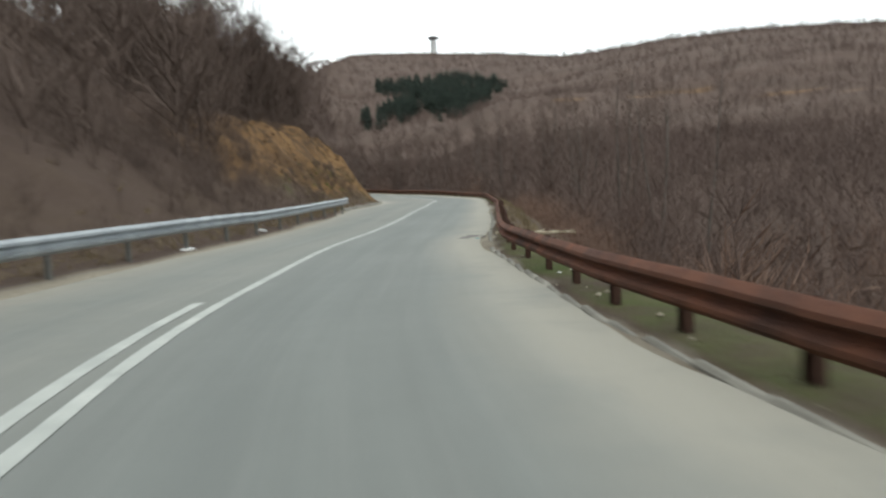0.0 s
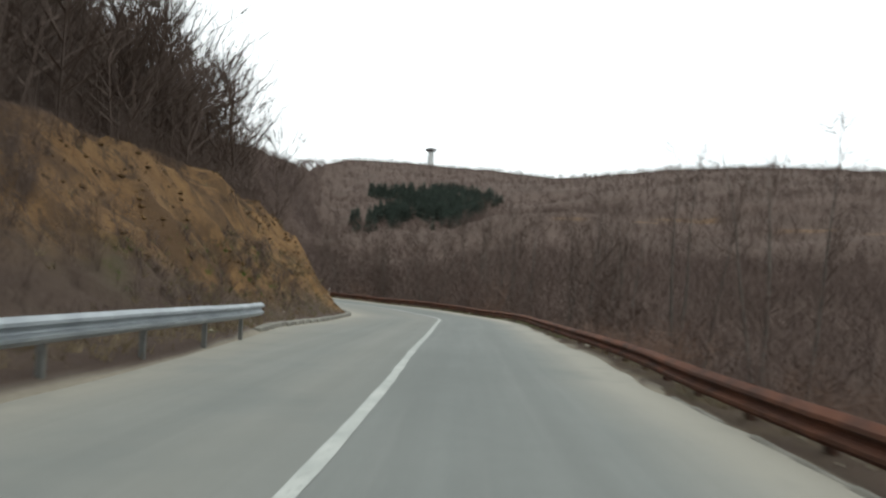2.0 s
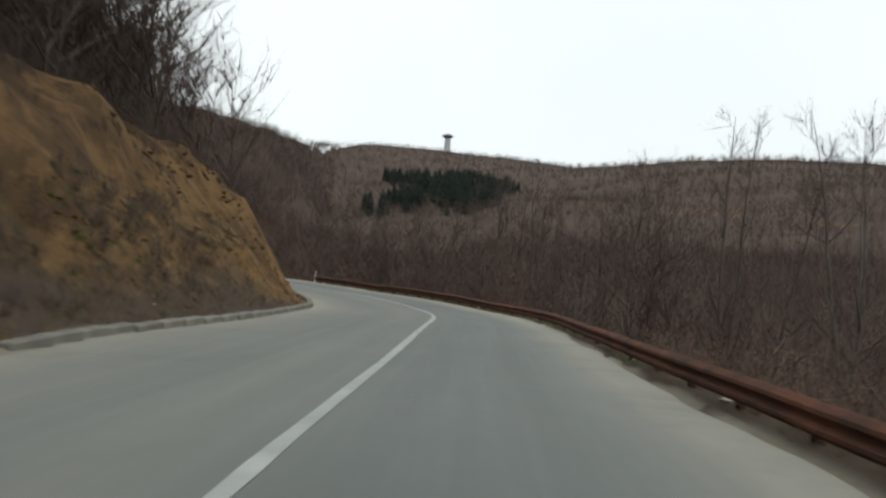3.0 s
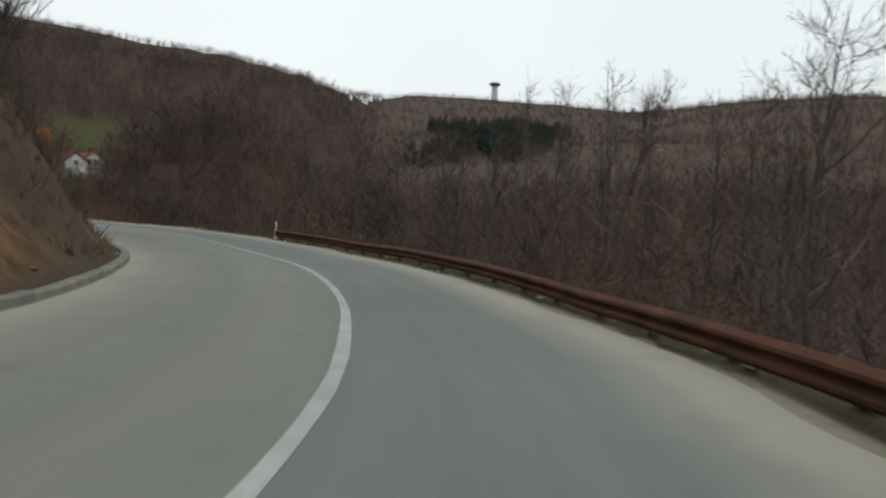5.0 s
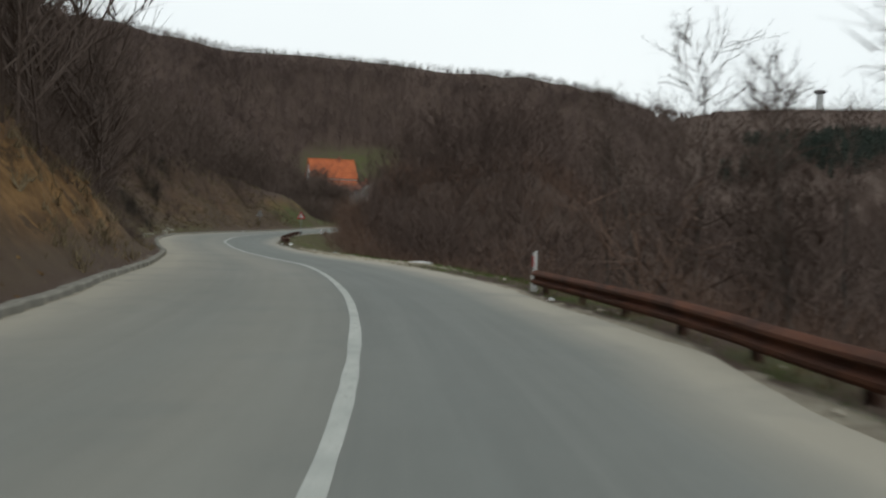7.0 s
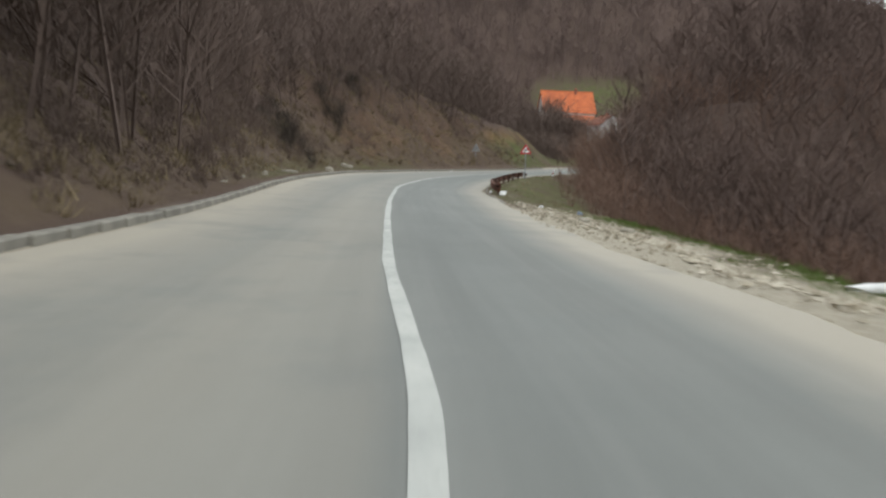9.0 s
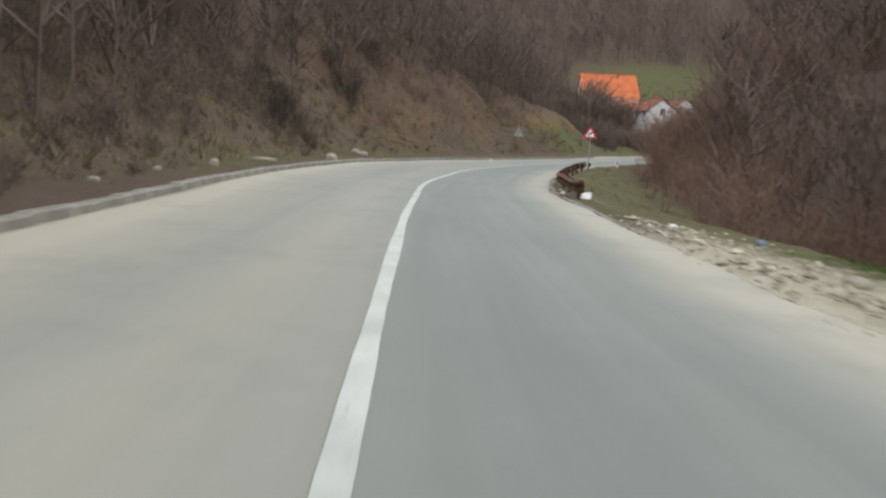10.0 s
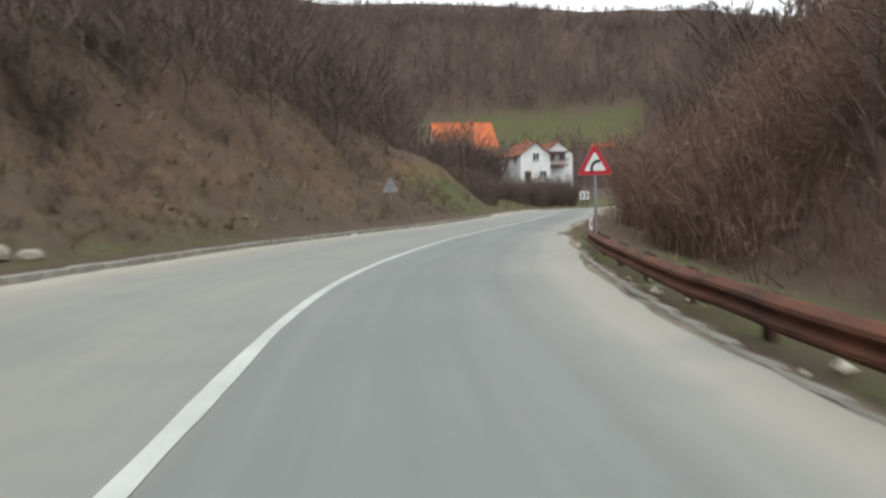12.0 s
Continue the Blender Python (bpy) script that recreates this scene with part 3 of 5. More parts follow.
# ---- the carriageway ----
def ribbon(name, s, offs, mat, lift=0.0, attributes=None, smooth=True):
    """A strip along the road through the offsets given, one row for each s."""
    p = np.concatenate([on_road(s, o)[:, None] for o in offs], 1)
    p[..., 2] += lift
    k = len(offs)
    i = (np.arange(len(s) - 1)[:, None] * k + np.arange(k - 1)[None]).ravel()
    return mesh_from(name, p.reshape(-1, 3), np.stack([i, i + k, i + k + 1, i + 1], 1), mat, attributes, smooth)


rs = np.arange(S_MIN, S_MAX, 0.5)
wob_r, wob_l = 0.17 * fractal(rs, rs * 0, 3.0, 41, 3), 0.08 * fractal(rs, rs * 0, 3.0, 45, 3)
rw, lw = right_width(rs), left_width(rs)
cross = [-1.0, -0.93, -0.86, -0.78, -0.62, -0.45, -0.25, -0.02, 0.02, 0.25, 0.45, 0.62, 0.78, 0.86, 0.93, 1.0]
offs, dusts = [], []
edge_dust = np.interp(rs, [-20, 60, 66, 120, 150, 175], [0.7, 0.75, 1.0, 1.0, 0.6, 0.5])
for c in cross:
    w = np.where(c < 0, rw + wob_r, lw + wob_l)
    offs.append(c * w)
    a = abs(c)
    d = np.interp(a, [0.0, 0.25, 0.62, 0.78, 0.86, 0.93, 1], [0.1, 0.04, 0.1, 0.55, 0.95, 1.0, 1.0]) if c < 0 else np.interp(a, [0.0, 0.25, 0.45, 0.62, 0.78, 0.86, 0.93, 1], [0.2, 0.34, 0.22, 0.34, 0.5, 0.7, 0.95, 1.0])
    dusts.append(np.clip(d * (edge_dust if c < 0 else edge_dust * np.interp(rs, [100, 128, 190], [1.0, 1.9, 1.7])), 0, 1))
road = new("road", ribbon("road", rs, offs, M_ASPHALT, 0.0, {"dust": np.stack(dusts, 1).ravel(), "across": 2.2 * np.stack(offs, 1).ravel(), "along": 0.07 * np.repeat(rs, len(cross))}))
tagged(road, "worn grey asphalt mountain road with sandy dusty edges", "road", kind="structure")


# the trodden strip of dirt, gravel and thin grass between the asphalt's right edge and the drop
vs = np.arange(S_MIN + 1, 205, 0.5)
steps_ = [-0.12, 0.12, 0.22, 0.35, 0.55, 0.8, 1.05, 1.3]
rise_ = [-0.03, -0.012, 0.002, 0.016, 0.026, 0.03, 0.02, -0.25]
strip = np.concatenate([on_road(vs, -(right_width(vs) + d + 0.06 * fractal(vs, vs * 0 + 3 * d, 2.5, 47, 3)))[:, None] for d in steps_], 1)
strip[..., 2] += np.array(rise_)[None] - 0.05 * np.maximum(steps_, 0)[None] + 0.014 * fractal(strip[..., 0], strip[..., 1], 0.9, 49, 3)
sd = np.tile(steps_, (len(vs), 1))
ss_ = np.repeat(vs[:, None], len(steps_), 1)
uneven = fractal(strip[..., 0], strip[..., 1], 1.6, 43, 3)
green_ = (ramp(sd, 0.2, 0.4) * ((1 - ramp(ss_, 14, 28)) + 0.75 * ramp(ss_, 133, 140) * (1 - ramp(ss_, 172, 180)) + 0.7 * ramp(ss_, 48, 60) * (1 - ramp(ss_, 110, 116)) * ramp(uneven, -0.5, 0.3) + 0.35 * ramp(ss_, 30, 40) * ramp(uneven, 0.1, 0.6))).clip(0, 1)
sandy = np.maximum((1 - ramp(sd + 0.2 * uneven, 0.04, 0.22)) * 0.5, 1.0 * ramp(ss_, 110, 115) * (1 - ramp(ss_, 131, 138)))
sandy = np.maximum(sandy, 0.85 * ramp(ss_, 52, 64) * (1 - ramp(ss_, 110, 115)) * (1 - ramp(sd + 0.1 * uneven, 0.1, 0.26)))
k = len(steps_)
i = (np.arange(len(vs) - 1)[:, None] * k + np.arange(k - 1)[None]).ravel()
verge = new("verge", mesh_from("verge", strip.reshape(-1, 3), np.stack([i, i + 1, i + k + 1, i + k], 1), M_GROUND,
                               {"soil": 0 * sd.ravel(), "dry": ((0.55 + 0.3 * uneven) * (1 - 0.75 * ramp(ss_, 48, 60) * (1 - ramp(ss_, 110, 116)))).clip(0, 1).ravel(), "grass": green_.ravel(), "sand": sandy.ravel()}, True))
tagged(verge, "narrow dirt and gravel verge with thin grass under the rusty rail", "verge", kind="structure")


# the foot of the bank along the road's left edge
steps_ = [-0.14, 0.0, 0.1, 0.2, 0.32, 0.46, 0.62, 0.8, 1.0, 1.22, 1.5, 1.8]
vs = np.arange(S_MIN + 1, 240, 0.4)
strip = np.concatenate([on_road(vs, left_width(vs) + d)[:, None] for d in steps_], 1)
strip[..., 2] = land(strip[..., 0], strip[..., 1]) + 0.01
strip[:, 0, 2] -= 0.05
strip[:, -1, 2] -= 0.3
foot_paint = surface(np.repeat(vs, len(steps_)), (left_width(vs)[:, None] + np.array(steps_)[None]).ravel(), strip[..., 0].ravel(), strip[..., 1].ravel())
k = len(steps_)
i = (np.arange(len(vs) - 1)[:, None] * k + np.arange(k - 1)[None]).ravel()
bank_foot = new("bank_foot", mesh_from("bank_foot", strip.reshape(-1, 3), np.stack([i, i + k, i + k + 1, i + 1], 1), M_GROUND, foot_paint, True))
tagged(bank_foot, "narrow strip of earth and dry grass at the bank's foot", "verge", kind="structure")

line_off = table([(-20, -0.05), (4, -0.08), (8, 0.0), (12, 0.06), (17, 0.08), (30, 0.0), (36, -0.05), (42, -0.01), (48, -0.03), (59, 0.05), (66, -0.04), (72, -0.08), (80, -0.06), (86, 0.08), (90, 0.04), (95, -0.04), (105, -0.14),
                  (112, -0.2), (118, -0.05), (124, -0.02), (134, 0.05), (140, 0.01), (148, 0.1), (155, 0.06), (162, -0.1), (175, -0.25), (300, -0.25)])


def paint_line(name, s0, s1, off, width, label):
    s = np.arange(s0, s1, 0.2)
    wear = 0.010 * fractal(s, s * 0 + off, 1.1, 5, 3)
    off = off + line_off(s)
    me = ribbon(name, s, [np.full(len(s), off - width / 2) + wear, np.full(len(s), off + width / 2) - wear], M_LINE, 0.006)
    return tagged(new(name, me), label, "road marking", kind="structure")


paint_line("centre_line", S_MIN + 2, 232, 0.0, 0.138, "solid worn white line painted along the road's middle")
paint_line("double_line", S_MIN + 2, 9.6, 0.30, 0.15, "second white line ending beside the solid centre line")


# ---- guard rails ----
BEAM = [(0.0, 0.0), (0.018, 0.012), (0.075, 0.055), (0.08, 0.095), (0.012, 0.128), (0.0, 0.155), (0.012, 0.182), (0.08, 0.215), (0.075, 0.255), (0.018, 0.298), (0.0, 0.31)]


def beam_mesh(points, towards, mat, bent=0.0):
    """A W-profiled rail along points, which are at the beam's lower edge; towards: unit vectors to the traffic side."""
    rows = []
    for k, (p, d) in enumerate(zip(points, towards)):
        dent = bent * float(fractal(p[0] + p[1], p[0] - p[1], 2.6, 3, 3))
        front = [(p[0] + d[0] * (a + dent), p[1] + d[1] * (a + dent), p[2] + b) for a, b in BEAM]
        rear = [(p[0] + d[0] * (a + dent - 0.008), p[1] + d[1] * (a + dent - 0.008), p[2] + b) for a, b in BEAM]
        rows.append(front + rear[::-1])
    n, k = len(BEAM) * 2, len(rows)
    v = [c for r in rows for c in r]
    f = [(i * n + j, i * n + (j + 1) % n, (i + 1) * n + (j + 1) % n, (i + 1) * n + j) for i in range(k - 1) for j in range(n)]
    return mesh_from("beam", v, f, mat, None, False)


def post_mesh(mat, length, k=1.0):
    """A C-shaped post, its top at 0."""
    bm = bmesh.new()
    prism(bm, [(k * x, y) for x, y in ((-0.07, -0.04), (0.07, -0.04), (0.07, 0.04), (0.06, 0.04), (0.06, -0.03), (-0.06, -0.03), (-0.06, 0.04), (-0.07, 0.04))], 0, length)
    bmesh.ops.rotate(bm, verts=bm.verts, matrix=Matrix.Rotation(radians(-90), 3, "X"))
    me = bpy.data.meshes.new("post")
    bm.to_mesh(me)
    bm.free()
    me.materials.append(mat)
    return me


def guardrail(name, label, s0, s1, off_of, top_of, side, mat, spacing, section, bent, post_length):
    """side: 1 stands left of the road, -1 right of it. off_of, top_of: distance from the centre line and height of the top edge, along s."""
    start = on_road(s0, off_of(s0))
    rail = thing(name, pose(*start), label, "guard rail")
    inv = rail.matrix_basis.inverted()
    post_mat = M_POST if mat is M_RUST else M_DULL_ZINC
    posts = post_mesh(post_mat, post_length, 1.0 if mat is M_RUST else 0.55)
    s = s0
    k = 0
    while s < s1 - 0.1:
        e = min(s + section, s1)
        ss = np.linspace(s, e + (0.12 if e < s1 else 0), 7)
        p = np.array([on_road(q, off_of(q)) for q in ss])
        p[:, 2] += np.array([top_of(q) - 0.31 for q in ss]) - (0.004 if k % 2 else 0)
        lw_ = np.stack([np.interp(ss, AXIS_S, LEFTWARD[:, 0]), np.interp(ss, AXIS_S, LEFTWARD[:, 1])], 1) * (-side)
        p[:, :2] += lw_ * (0.009 if k % 2 else 0)
        part("beam", beam_mesh(p - start, lw_, mat, bent), mat, rail)
        s, k = e, k + 1
    bolt = bmesh.new()
    bmesh.ops.create_cone(bolt, cap_ends=True, segments=8, radius1=0.022, radius2=0.014, depth=0.02, matrix=Matrix.Rotation(radians(90), 4, "X"))
    bolt_me = bpy.data.meshes.new("bolt")
    bolt.to_mesh(bolt_me)
    bolt.free()
    bolt_me.materials.append(mat)
    for q in np.arange(s0 + 0.25, s1, spacing):
        p = on_road(q, off_of(q) + side * 0.12)
        m = pose(p[0], p[1], p[2] + top_of(q) - 0.03, random.uniform(-2, 2) * (bent > 0), random.uniform(-3, 3) * (bent > 0), heading(q) + 90)
        post = part("post", posts, post_mat, rail, "", inv @ m)
        block = bmesh.new()
        box(block, -0.06, -0.05, -0.2, 0.06, 0.05, -0.03, 0.008)
        part("spacer", block, post_mat, post, "", pose(0, side * 0.065, 0))
        part("bolt", bolt_me, mat, post, "", pose(0, side * 0.13, -0.13))
    return rail


rust_off = lambda s: -(float(right_width(s)) + 0.38)
rust_top = table([(-20, 0.54), (12, 0.53), (20, 0.46), (38, 0.41), (60, 0.39), (72, 0.40), (84, 0.46), (92, 0.45), (100, 0.46), (141, 0.48), (147, 0.54), (153, 0.46), (170, 0.43), (200, 0.43)])
guardrail("rusty_guardrail", "rust-brown steel W-beam guard rail above the valley drop", S_MIN + 1, 100.2, rust_off, rust_top, -1, M_RUST, 2.0, 4.0, 0.012, 1.1)
guardrail("rusty_guardrail", "rusted guard rail with a buckled start beside the bend sign", 143.5, 167.5, rust_off, rust_top, -1, M_RUST, 2.6, 4.0, 0.03, 1.1)
# the buckled end: a fishtail of the same sheet, spread and bent back from the road
end_rail = bpy.data.objects["rusty_guardrail.001"]
end_m = pose(*on_road(143.5, rust_off(143.5)), 0, 0, heading(143.5))
rows_e = []
for u in np.linspace(0, 1, 7):
    wide = 1 + 0.15 * u - 0.5 * max(u - 0.6, 0)
    rows_e.append([(-(a * (1 - 0.7 * u)) - 0.05 * u * u + 0.22 * u * u, -0.6 * u, (b - 0.155) * wide + 0.155 + float(rust_top(143.5)) - 0.31 + 0.03 * math.sin(7 * u + 9 * b)) for a, b in BEAM])
nb = len(BEAM)
end_v = [p for r in rows_e for p in r]
end_f = [(i * nb + j, i * nb + j + 1, (i + 1) * nb + j + 1, (i + 1) * nb + j) for i in range(6) for j in range(nb - 1)]
end_me = mesh_from("end_plate", end_v, end_f, M_RUST, None, True)
fishtail = part("end_plate", end_me, M_RUST, end_rail, "orange-rusted crumpled end plate", end_rail.matrix_basis.inverted() @ end_m)
thick = fishtail.modifiers.new("sheet", "SOLIDIFY")
thick.thickness = 0.008
guardrail("galvanised_guardrail", "grey galvanised steel guard rail below the wooded bank", S_MIN + 1, 44.7, lambda s: float(left_width(s)) + 0.15 - 0.3 * float(ramp(s, 34, 43)),
          lambda s: 0.80, 1, M_ZINC, 3.0, 4.0, 0.0, 1.3)


# ---- kerbs ----
def kerb_stone_mesh(name, length, width, height):
    bm = bmesh.new()
    box(bm, -width / 2, -length / 2, -0.3, width / 2, length / 2, height)
    top = [e for e in bm.edges if all(v.co.z > 0 for v in e.verts)]
    bmesh.ops.bevel(bm, geom=top, offset=0.025, segments=1, affect="EDGES")
    me = bpy.data.meshes.new(name)
    bm.to_mesh(me)
    bm.free()
    me.materials.append(M_KERB)
    return me


def kerb(name, label, s0, s1, off_of, width, height, gap=0.0):
    run = thing(name, pose(*on_road(s0, off_of(s0))), label, "kerb", kind="structure")
    inv = run.matrix_basis.inverted()
    me = kerb_stone_mesh("kerb_stone", 0.998, width, height)
    for q in np.arange(s0 + 0.5, s1, 1.0):
        if random.random() < gap:
            continue
        p = on_road(q, off_of(q))
        m = pose(p[0] + random.uniform(-0.006, 0.006), p[1] + random.uniform(-0.006, 0.006), p[2] + random.uniform(-0.02, 0.006), random.uniform(-0.6, 0.6), random.uniform(-2, 2), heading(q) + random.uniform(-0.5, 0.5))
        part("kerb_stone", me, M_KERB, run, "", inv @ m)
    return run


kerb("kerb_left", "low weathered concrete kerb at the foot of the bank", 46, 207, lambda s: float(left_width(s)) + 0.12, 0.22, 0.15)
kerb("kerb_right", "broken sunken concrete kerb along the grassy verge", S_MIN + 1, 36, lambda s: -(float(right_width(s)) + 0.12), 0.09, 0.018, 0.22)
kerb("kerb_right_bend", "stained concrete kerb under the rusty rail at the bend", 137, 166, lambda s: -(float(right_width(s)) + 0.12), 0.10, 0.028, 0.1)


# ---- roadside furniture ----
def delineator(m, label, lean, broken):
    post = thing("delineator_post", m @ pose(0, 0, 0, lean, -lean * 0.4), label, "marker post")
    bm = bmesh.new()
    outline = [(-0.06, -0.3), (0.06, -0.3), (0.06, 0.96), (-0.01, 0.90)]
    outline += [(-0.01, 0.55), (-0.06, 0.5)] if broken else [(-0.06, 0.87)]
    prism(bm, outline, -0.045, 0.045)
    bmesh.ops.bevel(bm, geom=list(bm.edges), offset=0.012, segments=2, affect="EDGES")
    part("post_body", bm, M_WHITE_PLASTIC, post)
    bm = bmesh.new()
    if broken:
        box(bm, -0.036, -0.03, 0.62, -0.004, -0.022, 0.85, 0.002)
    else:
        box(bm, -0.002, -0.053, 0.62, 0.045, -0.0465, 0.80, 0.002)
    part("reflector", bm, M_RED, post, "faded red reflector strip")
    return post


delineator(pose(-26.97, 97.02, -2.28, 0, 0, 42), "leaning cracked white marker post at the rusty rail's end", 3, True)

delineator(pose(-80.9, 149.75, -2.12, 0, 0, 30), "dirty white marker post behind the rusty rail", -2, False)

def triangle(side, inset=0.0, round_=0.05, low=0.0):
    """A triangle with rounded corners, point up, its middle at 0."""
    r = side / math.sqrt(3) - 2 * inset
    out = []
    for a in (90, 210, 330):
        cx, cz = (r - 2 * round_) * math.cos(radians(a)), (r - 2 * round_) * math.sin(radians(a))
        for b in (-60, -30, 0, 30, 60):
            out.append((cx + round_ * math.cos(radians(a + b)), cz + round_ * math.sin(radians(a + b))))
    return out


def bend_sign(name, m, label, height, side, arrow):
    """Faces -y."""
    sign = thing(name, m, label, "road sign")
    part("pole", tube(bmesh.new(), (0, 0.03, -0.5), (0, 0.03, height + 0.2), 0.03, 0.03, 12), M_ZINC, sign, "grey steel pole")
    plate = part("plate", prism(bmesh.new(), triangle(side), -0.004, 0.004), M_GREY_SHEET, sign, "bare grey aluminium back", pose(0, 0, height))
    part("red_border", prism(bmesh.new(), triangle(side - 0.01), -0.008, -0.0045), M_RED, plate, "red border sheet")
    part("white_field", prism(bmesh.new(), triangle(side, 0.095, 0.025), -0.012, -0.0085), M_SIGN_WHITE, plate, "white field sheet")
    k = 1 if arrow == "right" else -1
    path = [(-0.07, -0.17), (-0.07, -0.06), (-0.045, 0.0), (0.0, 0.045), (0.06, 0.075)]
    shape = [(x - 0.03, z) if i < 2 else (x - 0.02, z + 0.025) for i, (x, z) in enumerate(path)]
    shape += [(0.045, 0.115), (0.125, 0.085), (0.09, 0.005), (0.072, 0.042)]
    shape += [(x + 0.03, z) if i < 2 else (x + 0.02, z - 0.025) for i, (x, z) in reversed(list(enumerate(path[:4])))]
    part("bend_arrow", prism(bmesh.new(), [(k * x * side / 0.8, z * side / 0.8) for x, z in shape], -0.016, -0.0125), M_BLACK, plate, "black curved arrow")
    brace = bmesh.new()
    for z in (-0.12, 0.1):
        box(brace, -0.1, 0.0045, z - 0.02, 0.1, 0.062, z + 0.02, 0.004)
    part("brackets", brace, M_ZINC, plate)
    return sign


bend_sign("bend_warning_sign", pose(-75.39, 140.82, -2.0, 0, 0, 38), "red-bordered triangular right-bend warning sign on grey pole", 2.1, 0.84, "right")
bend_sign("bend_warning_sign", pose(-96.04, 155.13, -1.45, 0, 0, 205), "triangular bend sign seen from its bare grey back", 2.05, 0.90, "left")

chevron = thing("chevron_board", pose(-114.5, 204.5, -0.7, 0, 0, 35), "small black and white chevron board in the far bend", "road sign")
part("board", box(bmesh.new(), -0.5, -0.02, 1.0, 0.5, 0.02, 1.9, 0.01), M_SIGN_WHITE, chevron)
for kx in (-0.28, 0.16):
    part("chevron", prism(bmesh.new(), [(kx - 0.12, 1.08), (kx + 0.04, 1.08), (kx + 0.22, 1.45), (kx + 0.04, 1.82), (kx - 0.12, 1.82), (kx + 0.06, 1.45)], -0.026, -0.0215), M_BLACK, chevron, "black chevron")
part("post", tube(bmesh.new(), (0, 0.05, -0.6), (0, 0.05, 1.8), 0.03, 0.03, 8), M_ZINC, chevron)


# ---- stones and litter ----
def lump(name, p, size, mat, label, category, seed, turn=0, group=""):
    """A weathered stone or crumpled piece: a chipped, flattened ball of flat facets."""
    bm = bmesh.new()
    bmesh.ops.create_icosphere(bm, subdivisions=2, radius=1.0)
    for v in bm.verts:
        d = v.co.normalized()
        f = 1 + 0.22 * noise.noise(d * 1.3 + Vector((seed * 3.1, 0, 0))) + 0.12 * noise.noise(d * 3.4 + Vector((0, seed * 2.3, 0)))
        flat = Vector((round(d.x * 2.2) / 2.2, round(d.y * 2.2) / 2.2, round(d.z * 2.2) / 2.2))
        v.co = (d * 0.55 + flat * 0.45) * f
        v.co = Vector((v.co.x * size[0], v.co.y * size[1], max(v.co.z, -0.55) * size[2]))
    ob = part(name, bm, mat)
    ob.matrix_basis = pose(p[0], p[1], p[2] + 0.42 * size[2], 0, 0, turn)
    return tagged(ob, label, category, group)


def at_ground(x, y):
    return x, y, float(land(np.array([x]), np.array([y]))[0])


STONES = "pale stones along the kerb"
lump("roadside_stone", at_ground(-28.35, 84.6), (0.3, 0.14, 0.12), M_STONE, "pale flat stone at the foot of the ochre bank", "stone", 22, 60, STONES)
lump("roadside_stone", at_ground(-49.6, 116.5), (0.16, 0.12, 0.1), M_STONE, "pale broken stone on the gravel shoulder", "stone", 23, 15, STONES)
lump("roadside_stone", at_ground(-47.2, 115.2), (0.2, 0.1, 0.08), M_STONE, "flat pale stone on the gravel shoulder", "stone", 24, 70, STONES)
lump("roadside_boulder", at_ground(-75.9, 125.4), (0.27, 0.19, 0.18), M_STONE, "big pale limestone boulder behind the kerb", "stone", 1, 30, STONES)
lump("roadside_stone", at_ground(-82.1, 130.5), (0.28, 0.15, 0.19), M_STONE, "pale jagged broken stone lying on the verge grass", "stone", 2, 10, STONES)
lump("roadside_stone", at_ground(-82.5, 131.2), (0.3, 0.16, 0.14), M_STONE, "flat pale broken slab beside a jagged stone", "stone", 3, 70, STONES)
lump("roadside_stone", at_ground(-66.0, 116.0), (0.15, 0.12, 0.13), M_STONE, "small pale round stone on the dry bank", "stone", 4, 0, STONES)
lump("roadside_stone", at_ground(-69.9, 119.3), (0.5, 0.1, 0.09), M_STONE, "long narrow pale slab of stone by the kerb", "stone", 5, 40, STONES)
lump("roadside_stone", at_ground(-62.8, 113.4), (0.1, 0.08, 0.07), M_STONE, "small pale chipped stone in dry grass", "stone", 6, 20, STONES)
lump("roadside_stone", at_ground(-59.9, 111.3), (0.12, 0.07, 0.06), M_STONE, "flat grey-white stone in dry grass", "stone", 7, 80, STONES)
lump("broken_slab", at_ground(-39.5, 110.3), (0.65, 0.12, 0.09), M_PAPER, "long broken white slab lying on the grassy shelf", "rubble", 8, 60)
lump("broken_slab", at_ground(-37.4, 108.85), (0.28, 0.13, 0.11), M_PAPER, "short broken white slab lying on the grassy shelf", "rubble", 9, 20)
bm = bmesh.new()
bmesh.ops.create_grid(bm, x_segments=8, y_segments=6, size=0.5)
for v in bm.verts:
    v.co = Vector((0.27 * v.co.x, 0.2 * v.co.y, 0.05 + 0.16 * (v.co.y + 0.5) + 0.03 * noise.noise(v.co * 5)))
bmesh.ops.solidify(bm, geom=list(bm.faces), thickness=0.004)
sheet = part("paper_litter", bm, M_PAPER)
sheet.matrix_basis = pose(*at_ground(-60.75, 124.45), 0, 0, 35)
tagged(sheet, "crumpled white plastic sheet at the rail's start", "litter")
lump("paper_litter", on_road(146.0, -(float(right_width(146.0)) + 0.3)), (0.08, 0.05, 0.05), M_PAPER, "crushed white scrap by the kerb", "litter", 11, 60)
lump("paper_litter", at_ground(-10.9, 34.6), (0.2, 0.08, 0.04), M_PAPER, "white paper scrap under the galvanised rail", "litter", 12, 30)
lump("paper_litter", at_ground(-10.2, 25.0), (0.14, 0.1, 0.06), M_PAPER, "small white scrap under the galvanised rail", "litter", 13, 0)
lump("paper_litter", at_ground(-9.1, 17.7), (0.3, 0.06, 0.04), M_PAPER, "narrow white strip of litter under the rail", "litter", 14, 80)
